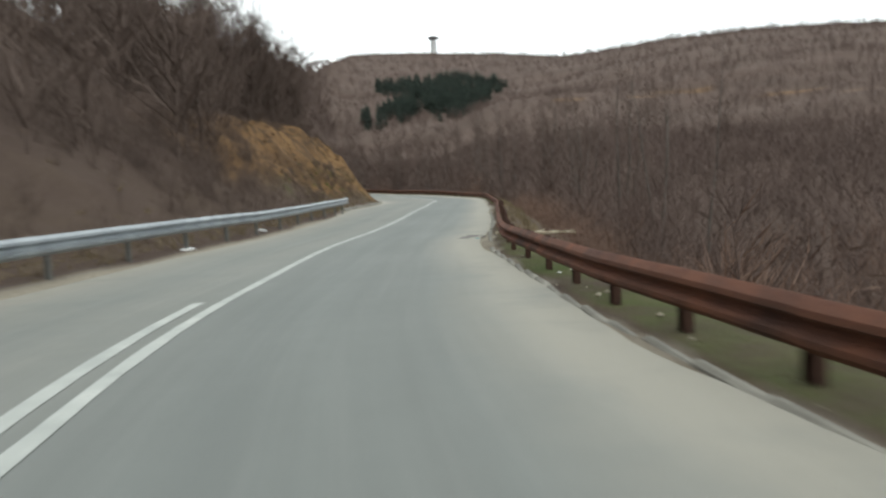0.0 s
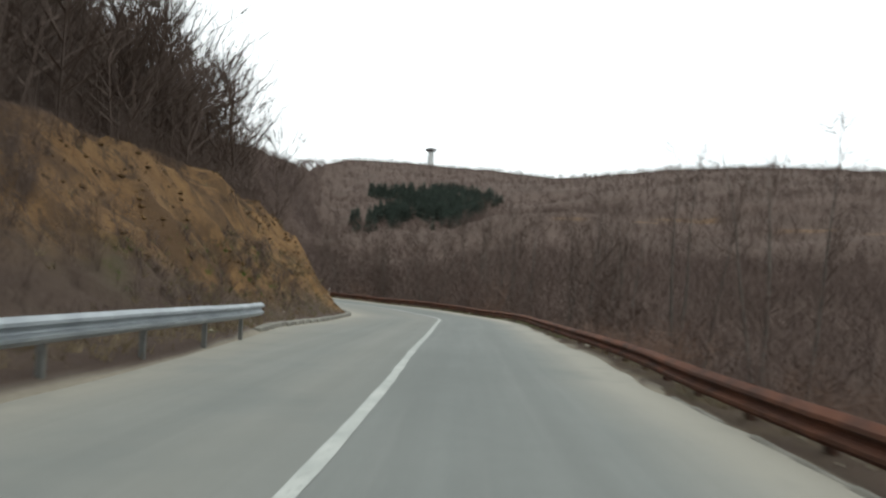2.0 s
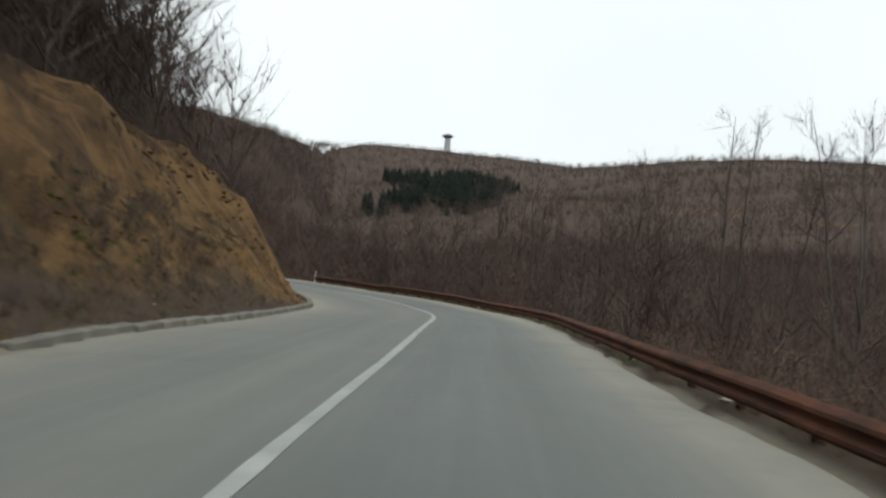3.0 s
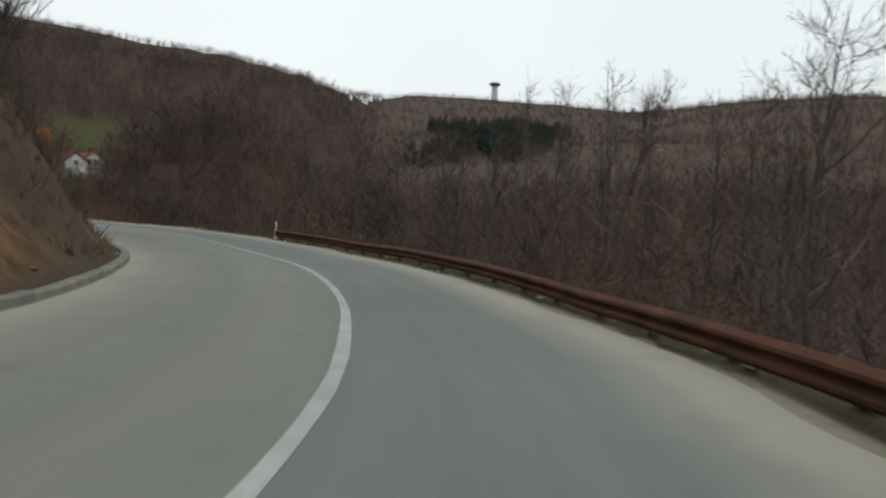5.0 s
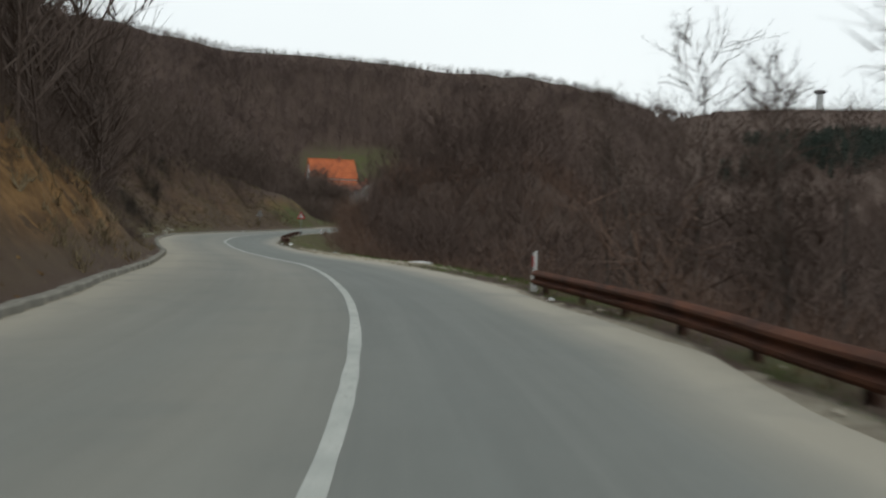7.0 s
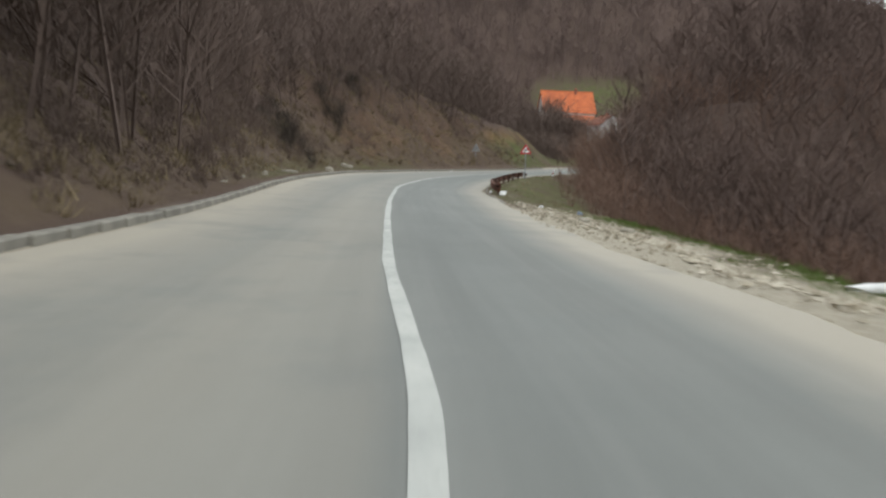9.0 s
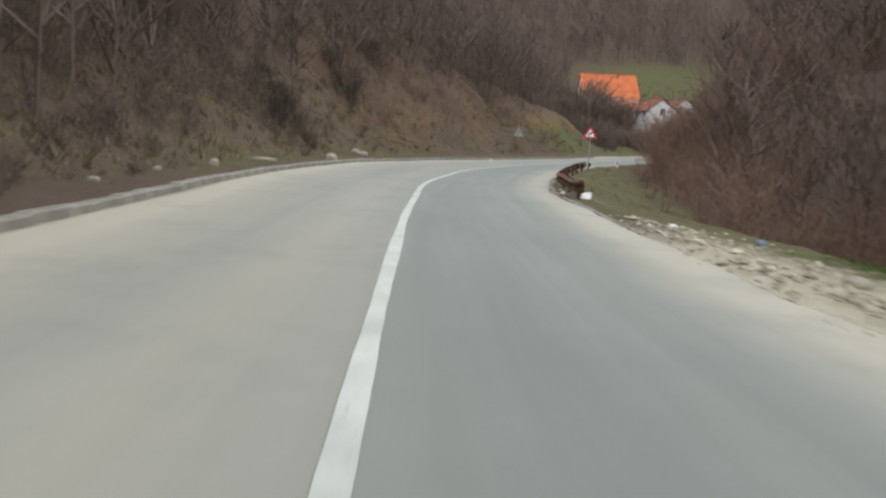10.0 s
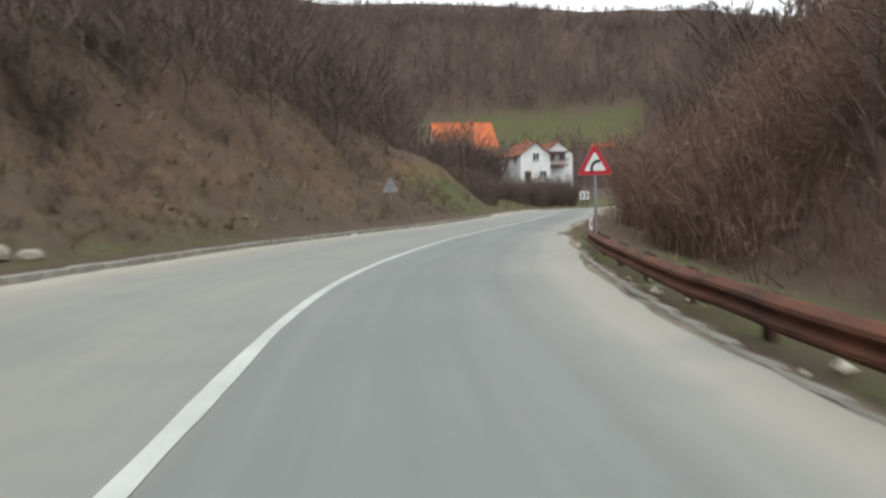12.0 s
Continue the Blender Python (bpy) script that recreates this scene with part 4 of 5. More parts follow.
lump("paper_litter", at_ground(-55.5, 121.2), (0.1, 0.08, 0.06), M_PAPER, "white crumpled bag on the rough grass", "litter", 15, 0)
lump("paper_litter", on_road(178.3, 4.4), (0.14, 0.09, 0.05), M_PAPER, "small white scrap in the gutter", "litter", 16, 0)
lump("plastic_litter", at_ground(-53.2, 120.6), (0.1, 0.08, 0.08), M_BLUE, "blue crushed plastic litter in the brush", "litter", 17, 0)
lump("wrapper_litter", at_ground(-2.6, 25.5), (0.1, 0.08, 0.04), M_PINK, "faded pink wrapper lying by the broken kerb", "litter", 18, 40)
lump("wrapper_litter", on_road(19.6, -3.3), (0.06, 0.04, 0.015), M_TEAL, "faded teal wrapper lying on the road edge", "litter", 19, 10)
lump("paper_litter", at_ground(-0.4, 11.6), (0.04, 0.03, 0.03), M_PAPER, "tiny white scrap on the green verge", "litter", 20, 10)
lump("paper_litter", at_ground(-25.7, 95.3), (0.06, 0.05, 0.04), M_PAPER, "white scrap below the end of the rusty rail", "litter", 21, 10)

stain = thing("oil_stain", pose(*on_road(20.2, -3.1)), "dark brown oily spots dried on the asphalt", "stain", kind="stuff")
for k in range(16):
    bm = bmesh.new()
    big = k < 3
    bmesh.ops.create_circle(bm, cap_ends=True, segments=14, radius=random.uniform(0.16, 0.24) if big else random.uniform(0.03, 0.07))
    for v in bm.verts:
        v.co.x *= 1 + 0.3 * noise.noise(v.co * 9 + Vector((k, 0, 0)))
        v.co.y *= 0.8 + 0.3 * noise.noise(v.co * 9 + Vector((0, k, 0)))
    q = on_road(20.0 + (k * 0.55 if big else random.uniform(-0.4, 1.6)), -3.0 - (0.12 * k if big else random.uniform(0.05, 0.5)))
    part("spot", bm, M_OIL, stain, "", stain.matrix_basis.inverted() @ pose(q[0], q[1], q[2] + 0.005, 0, 0, heading(20) + random.uniform(-20, 20)))

bm = bmesh.new()
base = Vector(at_ground(-2.35, 21.3))
for k in range(6):
    a, b = Vector((0.3 * k, -0.16 * k + 0.05 * math.sin(k * 2), 0.04 + 0.02 * (k % 2))), Vector((0.3 * k + 0.32, -0.16 * k - 0.16 + 0.05 * math.sin(k * 2 + 2), 0.04 + 0.02 * ((k + 1) % 2)))
    tube(bm, a, b, 0.035 - 0.003 * k, 0.032 - 0.003 * k, 6)
    if k in (2, 3, 4):
        tube(bm, b, b + Vector((0.25, 0.16 - 0.1 * k, 0.06)), 0.02, 0.006, 5)
branch = part("fallen_branch", bm, M_STRAW)
branch.matrix_basis = Matrix.Translation(base) @ pose(0, 0, 0, 0, 0, 20)
tagged(branch, "bleached fallen branch lying on the kerb and grass", "branch")


# ---- houses ----
def window(parent, m, w, h):
    frame_ = part("window", prism(bmesh.new(), [(-w / 2, 0), (w / 2, 0), (w / 2, h), (-w / 2, h)], -0.03, 0.02), M_PLASTER, parent, "white-framed window", m)
    for sx in (-1, 1):
        bm = bmesh.new()
        box(bm, sx * w * 0.245 - w * 0.2, -0.045, 0.09, sx * w * 0.245 + w * 0.2, -0.034, h - 0.09)
        part("pane", bm, M_PANE, frame_)
    part("sill", box(bmesh.new(), -w / 2 - 0.08, -0.14, -0.07, w / 2 + 0.08, 0.0, -0.004, 0.01), M_KERB, frame_)


def tiled_roof(parent, w, l, eaves, ridge, mat, over=0.35):
    """Ridge along y; w across x, l along y. Courses of tiles as stepped strips on two slopes."""
    drop, n = (ridge - eaves) / (w / 2) * over, 12
    for side in (-1, 1):
        for k in range(n):
            t0, t1 = k / n, (k + 1) / n + 0.012
            x0, z0 = side * t0 * (w / 2 + over), ridge + 0.10 - t0 * (ridge - eaves + drop)
            x1, z1 = side * t1 * (w / 2 + over), ridge + 0.16 - t1 * (ridge - eaves + drop)
            part("tile_course", prism(bmesh.new(), [(x0, z0), (x1, z1), (x1, z1 - 0.07), (x0, z0 - 0.09)], -l / 2 - over, l / 2 + over), mat, parent)
    part("ridge_tiles", tube(bmesh.new(), (0, -l / 2 - over, ridge + 0.12), (0, l / 2 + over, ridge + 0.12), 0.12, 0.12, 8), mat, parent)


def house(name, m, label, w, l, eaves, ridge, wall_mat, roof_mat, openings, chimney=True):
    h = thing(name, m, label, "house")
    t = 0.3
    bm = bmesh.new()
    for y in (-l / 2, l / 2 - t):
        prism(bm, [(-w / 2, -1.5), (w / 2, -1.5), (w / 2, eaves), (0, ridge), (-w / 2, eaves)], y, y + t)
    for x in (-w / 2, w / 2 - t):
        box(bm, x, -l / 2 + t, -1.5, x + t, l / 2 - t, eaves)
    part("wall", bm, wall_mat, h)
    tiled_roof(h, w, l, eaves, ridge, roof_mat)
    for face, u, z, ww, hh in openings:
        if face == "front":
            window(h, pose(u, -l / 2 - 0.004, z), ww, hh)
        elif face == "left":
            window(h, pose(-w / 2 - 0.004, u, z, 0, 0, -90), ww, hh)
        elif face == "door":
            door = part("door", box(bmesh.new(), -ww / 2, -0.05, 0, ww / 2, 0.0, hh, 0.01), M_WOOD, h, "dark wooden door", pose(u, -l / 2 - 0.004, z))
            part("door_handle", tube(bmesh.new(), (ww * 0.35, -0.1, 1.0), (ww * 0.35, -0.052, 1.0), 0.03, 0.03, 8), M_ZINC, door)
    if chimney:
        part("chimney", box(bmesh.new(), 0.6, l * 0.15, ridge - 0.7, 1.1, l * 0.15 + 0.5, ridge + 0.9, 0.02), M_BRICK, h, "brick chimney")
    return h


house("white_house", pose(-140.2, 229.6, 3.7, 0, 0, 62), "two-storey white plastered house with brown tiled gable roof", 4.9, 7.0, 4.0, 5.8, M_PLASTER, M_OLD_TILE,
                    [("front", 0.1, 3.0, 1.05, 1.25), ("front", 1.2, 0.5, 1.2, 1.1), ("door", -1.3, -0.6, 1.05, 2.1), ("left", -1.8, 2.8, 0.9, 1.0), ("left", 1.3, 2.8, 0.9, 1.0)])
second_house = house("white_house", pose(-141.9, 238.8, 4.5, 0, 0, 58), "white plastered house behind with dark wooden balcony", 4.8, 7.4, 3.8, 5.6, M_PLASTER, M_OLD_TILE,
                     [("front", 0.6, 2.6, 1.1, 1.2), ("front", -1.2, 2.6, 0.9, 1.2), ("left", -1.5, 2.6, 1.0, 1.1)], False)
balcony = part("balcony", box(bmesh.new(), -2.4, -5.2, 1.7, 1.0, -3.705, 1.85), M_WOOD, second_house, "dark wooden balcony")
for kx in np.linspace(-2.3, 0.9, 9):
    part("baluster", box(bmesh.new(), kx - 0.04, -5.18, 1.855, kx + 0.04, -5.1, 2.7), M_BRICK, balcony)
part("rail", box(bmesh.new(), -2.4, -5.2, 2.705, 1.0, -5.08, 2.8), M_WOOD, balcony)
part("canopy", prism(bmesh.new(), [(-2.6, 3.85), (1.1, 3.85), (1.1, 3.95), (-2.6, 3.95)], -5.4, -3.71), M_WOOD, second_house, "dark balcony canopy")
orange_house = house("orange_roofed_house", pose(-181.6, 264.5, 9.4, 0, 0, -38), "old house with a steep bright orange tiled roof", 11.5, 12.9, 3.9, 9.4, M_PLASTER, M_TILE,
      [("front", -1.5, 0.8, 1.0, 1.2), ("left", -1.5, 0.8, 1.0, 1.2), ("left", 2.0, 0.8, 1.0, 1.2)])
for k in range(5):
    x0, z0 = 6.3 + 0.7 * k, 3.15 - 0.48 * k
    part("lean_to_course", prism(bmesh.new(), [(x0, z0), (x0 + 0.72, z0 - 0.41), (x0 + 0.72, z0 - 0.50), (x0, z0 - 0.12)], -4.3, 6.2), M_TILE, orange_house)
house("shed", pose(*at_ground(-166.5, 299.0), 0, 0, -60), "low brick shed with orange tiled roof below the meadow", 3.2, 5.6, 1.6, 2.5, M_BRICK, M_TILE, [("left", 0.5, 0.5, 0.8, 0.7)], False)
steps = thing("garden_steps", pose(*at_ground(-131.0, 222.5), 0, 0, 35), "pale stone steps leading up to the white house", "steps")
for k in range(6):
    part("step", box(bmesh.new(), -0.9, 0.38 * k, 0.16 * k - 0.5, 0.9, 0.38 * k + 0.42, 0.16 * k + 0.08, 0.02), M_STONE, steps)
fence = thing("garden_fence", pose(*at_ground(-133.5, 226.5), 0, 0, 30), "faded red wooden garden fence in front of the houses", "fence")
for k in range(16):
    part("slat", box(bmesh.new(), 0.28 * k - 2.2, -0.02, 0.0, 0.28 * k - 2.08, 0.012, 1.15 + 0.05 * (k % 3), 0.006), M_BRICK, fence)
for z in (0.35, 0.9):
    part("rail", box(bmesh.new(), -2.3, 0.014, z, 2.3, 0.06, z + 0.09, 0.006), M_BRICK, fence)


# ---- growing things ----
rng = np.random.default_rng(11)


def sticks(p0, p1, r0, r1):
    """Three-sided tapered sticks."""
    p0, p1 = np.asarray(p0, float), np.asarray(p1, float)
    d = p1 - p0
    d /= np.linalg.norm(d, axis=1)[:, None] + 1e-9
    side = np.cross(d, np.where(np.abs(d[:, 2:3]) < 0.9, [[0, 0, 1.0]], [[1.0, 0, 0]]))
    side /= np.linalg.norm(side, axis=1)[:, None]
    other = np.cross(d, side)
    rings = []
    for p, r in ((p0, r0), (p1, r1)):
        for k in range(3):
            a = 2 * math.pi * k / 3
            rings.append(p + (side * math.cos(a) + other * math.sin(a)) * np.asarray(r).reshape(-1, 1))
    v = np.stack(rings, 1).reshape(-1, 3)
    f = np.array([(0, 1, 4), (0, 4, 3), (1, 2, 5), (1, 5, 4), (2, 0, 3), (2, 3, 5)])
    return v, (np.arange(len(p0))[:, None, None] * 6 + f).reshape(-1, 3)


def blades(p0, p1, r, rg):
    """Thin flat tapering slivers."""
    p0, p1 = np.asarray(p0, float), np.asarray(p1, float)
    side = np.cross(p1 - p0, rg.normal(size=p0.shape))
    side *= np.asarray(r).reshape(-1, 1) / (np.linalg.norm(side, axis=1)[:, None] + 1e-9)
    v = np.stack([p0 - side, p0 + side, p1], 1).reshape(-1, 3)
    return v, np.arange(len(v)).reshape(-1, 3)


def joined(pieces):
    vs, fs, k = [], [], 0
    for v, f in pieces:
        vs.append(v)
        fs.append(f + k)
        k += len(v)
    return np.concatenate(vs), np.concatenate(fs)


def stamp(kinds, places, heights, rg, lean=0.05):
    """Copies of small meshes of height 1, each turned at random, joined into one."""
    vs, fs, base = [], [], 0
    pick = rg.integers(0, len(kinds), len(places))
    for k, (v, f) in enumerate(kinds):
        i = np.where(pick == k)[0]
        if not len(i):
            continue
        a = rg.random(len(i)) * 2 * math.pi
        wide = heights[i] * rg.uniform(0.8, 1.25, len(i))
        c, s_ = np.cos(a)[:, None] * wide[:, None], np.sin(a)[:, None] * wide[:, None]
        x = v[None, :, 0] * c - v[None, :, 1] * s_
        y = v[None, :, 0] * s_ + v[None, :, 1] * c
        z = v[None, :, 2] * heights[i][:, None]
        tilt = rg.normal(0, lean, (len(i), 2))
        x, y = x + z * tilt[:, :1], y + z * tilt[:, 1:]
        p = np.stack([x + places[i, 0:1], y + places[i, 1:2], z + places[i, 2:3]], -1)
        vs.append(p.reshape(-1, 3))
        fs.append((f[None] + (np.arange(len(i)) * len(v))[:, None, None]).reshape(-1, 3) + base)
        base += len(i) * len(v)
    return np.concatenate(vs), np.concatenate(fs)


def scatter(n, x0, x1, y0, y1, keep):
    """n places drawn in a box, thinned by keep(x, y, s, off, chance), set on the ground."""
    x, y = rng.uniform(x0, x1, n), rng.uniform(y0, y1, n)
    s, off = abreast(x, y)
    ok = keep(x, y, s, off, rng.random(n))
    x, y = x[ok], y[ok]
    return np.stack([x, y, land(x, y) - 0.08], 1)


def in_grove(az, el):
    """The ragged outline of the pine grove on the far slope, by bearing and height over the valley road."""
    lift = el + 0.16 * fractal(az * 40, el * 60, 40, 93, 3)
    main_lo = np.interp(az, [4.6, 5.4, 7.6, 9.6, 10.4, 11.1, 12.0, 14.2, 14.4], [5.5, 4.9, 3.7, 3.3, 4.0, 4.3, 5.0, 5.4, 7.0])
    main_hi = np.interp(az, [4.6, 5.4, 8.0, 10.8, 12.5, 14.2], [5.3, 5.7, 6.0, 6.1, 5.8, 5.9])
    tail_lo = np.interp(az, [10.6, 12.3, 15.0, 15.4], [4.3, 3.2, 2.75, 3.3])
    tail_hi = np.interp(az, [10.6, 12.0, 15.0, 15.4], [4.4, 4.5, 3.7, 3.3])
    main, tail = (lift > main_lo) & (lift < main_hi), (lift > tail_lo) & (lift < tail_hi)
    return ((main & (az > 4.6) & (az < 14.4)) | (tail & (az > 10.6) & (az < 15.4))) & (fractal(az * 30, el * 45, 22, 97, 2) > -0.55)


def off_grove(x, y):
    az, d = np.degrees(np.arctan2(-(x + 6), y - 30)), np.hypot(x + 6, y - 30)
    return ~in_grove(az, np.degrees(np.arctan2(land(x, y, False), d)) + 0.35) | (d < 250)


def bearing(x, y):
    return np.degrees(np.arctan2(-(x - HUB[0]), y - HUB[1])), np.hypot(x - HUB[0], y - HUB[1])


def clear_of_houses(x, y):
    built = [np.hypot(x - a, y - b) > r for a, b, r in ((-139, 230.5, 7), (-141, 239.5, 6.5), (-181.6, 264.5, 11), (-166.5, 299, 5), (-131, 222.5, 2.5))]
    return np.logical_and.reduce(built) & (np.hypot(x + 133, y - 222) > 6) & (meadow_mask(x, y) < 0.3)


def left_clear(s):
    """How far woods keep from the left edge of the road."""
    return np.interp(s, [-20, 38, 46, 70, 78, 114, 130, 144, 156, 190, 206, 300], [2.0, 5.0, 6.4, 5.4, 3.0, 2.6, 2.2, 2.8, 6, 6.5, 6, 5])


def right_clear(s):
    return np.interp(s, [-20, 0, 60, 104, 116, 138, 152, 190, 300], [3.2, 2.8, 2.2, 2.0, 5.5, 6.5, 5.0, 4, 8])


# woods near the road
def wispy_tree(rg, limbs, boughs, twigs, r, spread=0.3, low=0.12):
    """A slender leafless tree of height 1 in slivers, with upswept branches all round a thin trunk."""
    line = np.array([(0, 0, 0), (rg.normal(0, 0.03), rg.normal(0, 0.03), 0.5), (rg.normal(0, 0.05), rg.normal(0, 0.05), 1.0)])
    u = low + (0.98 - low) * rg.random(limbs)
    start = np.stack([np.interp(u, [0, 0.5, 1], line[:, k]) for k in range(3)], 1)
    a, reach = rg.random(limbs) * 2 * math.pi, spread * (1.1 - 0.8 * u) * rg.uniform(0.6, 1.2, limbs)
    end = start + np.c_[np.cos(a) * reach, np.sin(a) * reach, reach * rg.uniform(0.6, 1.5, limbs)]
    pieces = [sticks(line[:2], line[1:], np.array([2.2 * r, 1.6 * r]), np.array([1.6 * r, 0.5 * r])), blades(start, end, np.full(limbs, 1.5 * r), rg)]
    i = rg.integers(0, limbs, boughs)
    b0 = start[i] + (end - start)[i] * rg.uniform(0.2, 0.95, (boughs, 1))
    b1 = b0 + ((end - start)[i] * 0.5 + rg.normal(0, 0.06, (boughs, 3)) + [0, 0, 0.07]) * rg.uniform(0.5, 1.1, (boughs, 1))
    pieces.append(blades(b0, b1, np.full(boughs, r), rg))
    if twigs:
        i = rg.integers(0, boughs, twigs)
        q0 = b0[i] + (b1 - b0)[i] * rg.random((twigs, 1))
        pieces.append(blades(q0, q0 + (b1 - b0)[i] * 0.4 + rg.normal(0, 0.04, (twigs, 3)) + [0, 0, 0.02], np.full(twigs, 0.7 * r), rg))
    return joined(pieces)


def shrub_kind(rg, stems, r):
    a, up = rg.random(stems) * 2 * math.pi, rg.uniform(0.5, 1.0, stems)
    out = rg.uniform(0.1, 0.55, stems)
    p0 = np.c_[rg.normal(0, 0.08, (stems, 2)), np.zeros(stems)]
    p1 = np.c_[np.cos(a) * out * 0.55, np.sin(a) * out * 0.55, up * 0.6]
    p2 = np.c_[np.cos(a) * out, np.sin(a) * out, up]
    i = rg.integers(0, stems, stems * 6)
    w = rg.random((len(i), 1)) * 1.5 - 0.5
    q = np.where(w > 0, p1[i] + (p2 - p1)[i] * w, p0[i] + (p1 - p0)[i] * (1 + w))
    q1 = q + rg.normal(0, 0.15, (len(i), 3)) + [0, 0, 0.09]
    return joined([blades(p0, p1 * 1.15, np.full(stems, r * 1.3), rg), blades(p1, p2, np.full(stems, r), rg), blades(q, q1, np.full(len(i), r * 0.7), rg)])


detailed = [wispy_tree(rng, 24, 100, 140, 0.0032, 0.36, 0.08) for _ in range(7)]
middling = [wispy_tree(rng, 14, 34, 0, 0.0062, 0.55, 0.05) for _ in range(8)]
coarse = [wispy_tree(rng, 10, 8, 0, 0.012, 0.75, 0.05) for _ in range(6)]


def woods(name, label, kinds, places, low, high, mat):
    v, f = stamp(kinds, places, rng.uniform(low, high, len(places)), rng)
    return tagged(new(name, mesh_from(name, v, f, mat)), label, "woodland", kind="stuff")


near_left = scatter(12500, -150, 5, -12, 225, lambda x, y, s, off, c: (off > left_width(s) + left_clear(s)) & (off < 25) & clear_of_houses(x, y) & (s < 235) & (c < np.interp(off, [8, 20, 34], [0.85, 0.7, 0.4]) * np.interp(s, [40, 110], [0.7, 1.0])))
crest_s, crest_d = rng.uniform(44, 100, 200), rng.uniform(6.5, 18, 200)
cx_, cy_ = on_road(crest_s, left_width(crest_s) + crest_d)[:, :2].T
near_left = np.r_[near_left, np.stack([cx_, cy_, land(cx_, cy_) - 0.1], 1)]
taller = np.interp(abreast(near_left[:, 0], near_left[:, 1])[0], [95, 108, 138, 158], [1.0, 1.5, 1.45, 1.0])
v, f = stamp(detailed, near_left, rng.uniform(3.5, 7.5, len(near_left)) * taller, rng)
tagged(new("bare_woods_left", mesh_from("bare_woods_left", v, f, M_BARK)), "dense leafless grey-brown woods above the cut bank", "woodland", kind="stuff")
near_right = scatter(11500, -130, 45, -5, 235, lambda x, y, s, off, c: (off < -(right_width(s) + right_clear(s) + 1.5)) & (off > -34) & clear_of_houses(x, y) & (c < np.interp(-off, [6, 14, 34], [0.5, 0.5, 0.3]) * np.where(s > 130, 1.25, 1.0)))
low_part = np.interp(near_right[:, 1], [40, 62, 130, 150], [0.55, 0.82, 0.85, 1.0])
v, f = stamp(detailed, near_right, rng.uniform(4.0, 7.5, len(near_right)) * low_part * np.interp(near_right[:, 1], [140, 160], [1.0, 1.25]), rng)
tagged(new("bare_woods_right", mesh_from("bare_woods_right", v, f, M_VALLEY)), "leafless brown woods on the slope below the road", "woodland", kind="stuff")
mid_places = scatter(36000, -420, 330, -40, 470, lambda x, y, s, off, c: (np.abs(off) > 32) & off_grove(x, y) & (clearing(x, y) < 0.4) & clear_of_houses(x, y) & (bearing(x, y)[1] < 420) & (c < np.interp(bearing(x, y)[1], [0, 120, 420], [0.55, 0.5, 0.28]) * np.where((bearing(x, y)[0] > 19) & (bearing(x, y)[1] > 150), 0.4, 1.0))
                     & (bearing(x, y)[0] > -62) & (bearing(x, y)[0] < 85) & (bearing(x, y)[1] < ridge_far(bearing(x, y)[0]) - 28))
woods("bare_woods_valley", "leafless brown-mauve woodland on the facing hillsides", middling, mid_places, 3.6, 5.6, M_RIDGE_WOOD)
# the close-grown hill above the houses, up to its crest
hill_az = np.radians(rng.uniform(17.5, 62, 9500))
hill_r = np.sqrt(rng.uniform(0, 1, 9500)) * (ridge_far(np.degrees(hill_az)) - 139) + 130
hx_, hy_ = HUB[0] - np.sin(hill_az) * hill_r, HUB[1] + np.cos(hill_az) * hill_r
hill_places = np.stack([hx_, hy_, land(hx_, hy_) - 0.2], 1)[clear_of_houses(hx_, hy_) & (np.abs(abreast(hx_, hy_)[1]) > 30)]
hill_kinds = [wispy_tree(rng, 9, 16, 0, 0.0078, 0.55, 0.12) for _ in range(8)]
woods("bare_woods_hill", "close-grown leafless woods on the hill above the houses", hill_kinds, hill_places, 3.6, 6.2, M_HAZED_WOOD)
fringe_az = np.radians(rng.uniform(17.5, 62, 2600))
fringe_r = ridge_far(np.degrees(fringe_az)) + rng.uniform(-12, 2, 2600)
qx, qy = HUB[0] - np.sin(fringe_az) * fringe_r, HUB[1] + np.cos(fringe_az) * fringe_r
woods("bare_woods_crest", "low leafless growth along the crest of the hill", [shrub_kind(rng, 5, 0.014) for _ in range(6)], np.stack([qx, qy, land(qx, qy) - 0.3], 1), 1.5, 3.0, M_HAZED_WOOD)
slope_az = np.radians(rng.uniform(-52, 19, 6400))
slope_r = np.sqrt(rng.uniform(0, 1, 6400)) * 165 + 38
qx, qy = HUB[0] - np.sin(slope_az) * slope_r, HUB[1] + np.cos(slope_az) * slope_r
kept = (abreast(qx, qy)[1] < -16) & clear_of_houses(qx, qy) & (clearing(qx, qy) < 0.4)
slope_kinds = [wispy_tree(rng, 10, 20, 0, 0.0075, 0.6, 0.04) for _ in range(8)]
woods("bare_woods_slope", "low leafless scrub filling the valley slope", slope_kinds, np.stack([qx, qy, land(qx, qy) - 0.2], 1)[kept], 2.4, 4.2, M_VALLEY)
near_az = np.radians(rng.uniform(-75, -8, 3800))
near_r = rng.uniform(22, 120, 3800)
qx, qy = -np.sin(near_az) * near_r, np.cos(near_az) * near_r
kept = abreast(qx, qy)[1] < -9
woods("bare_scrub", "brown leafless scrub below the start of the road", slope_kinds, np.stack([qx, qy, land(qx, qy) - 0.2], 1)[kept], 1.6, 3.4, M_SHRUB)
ridge_az = np.radians(rng.uniform(-44, 18, 3000))
ridge_r = ridge_far(np.degrees(ridge_az)) + rng.uniform(-60, 5, 3000)
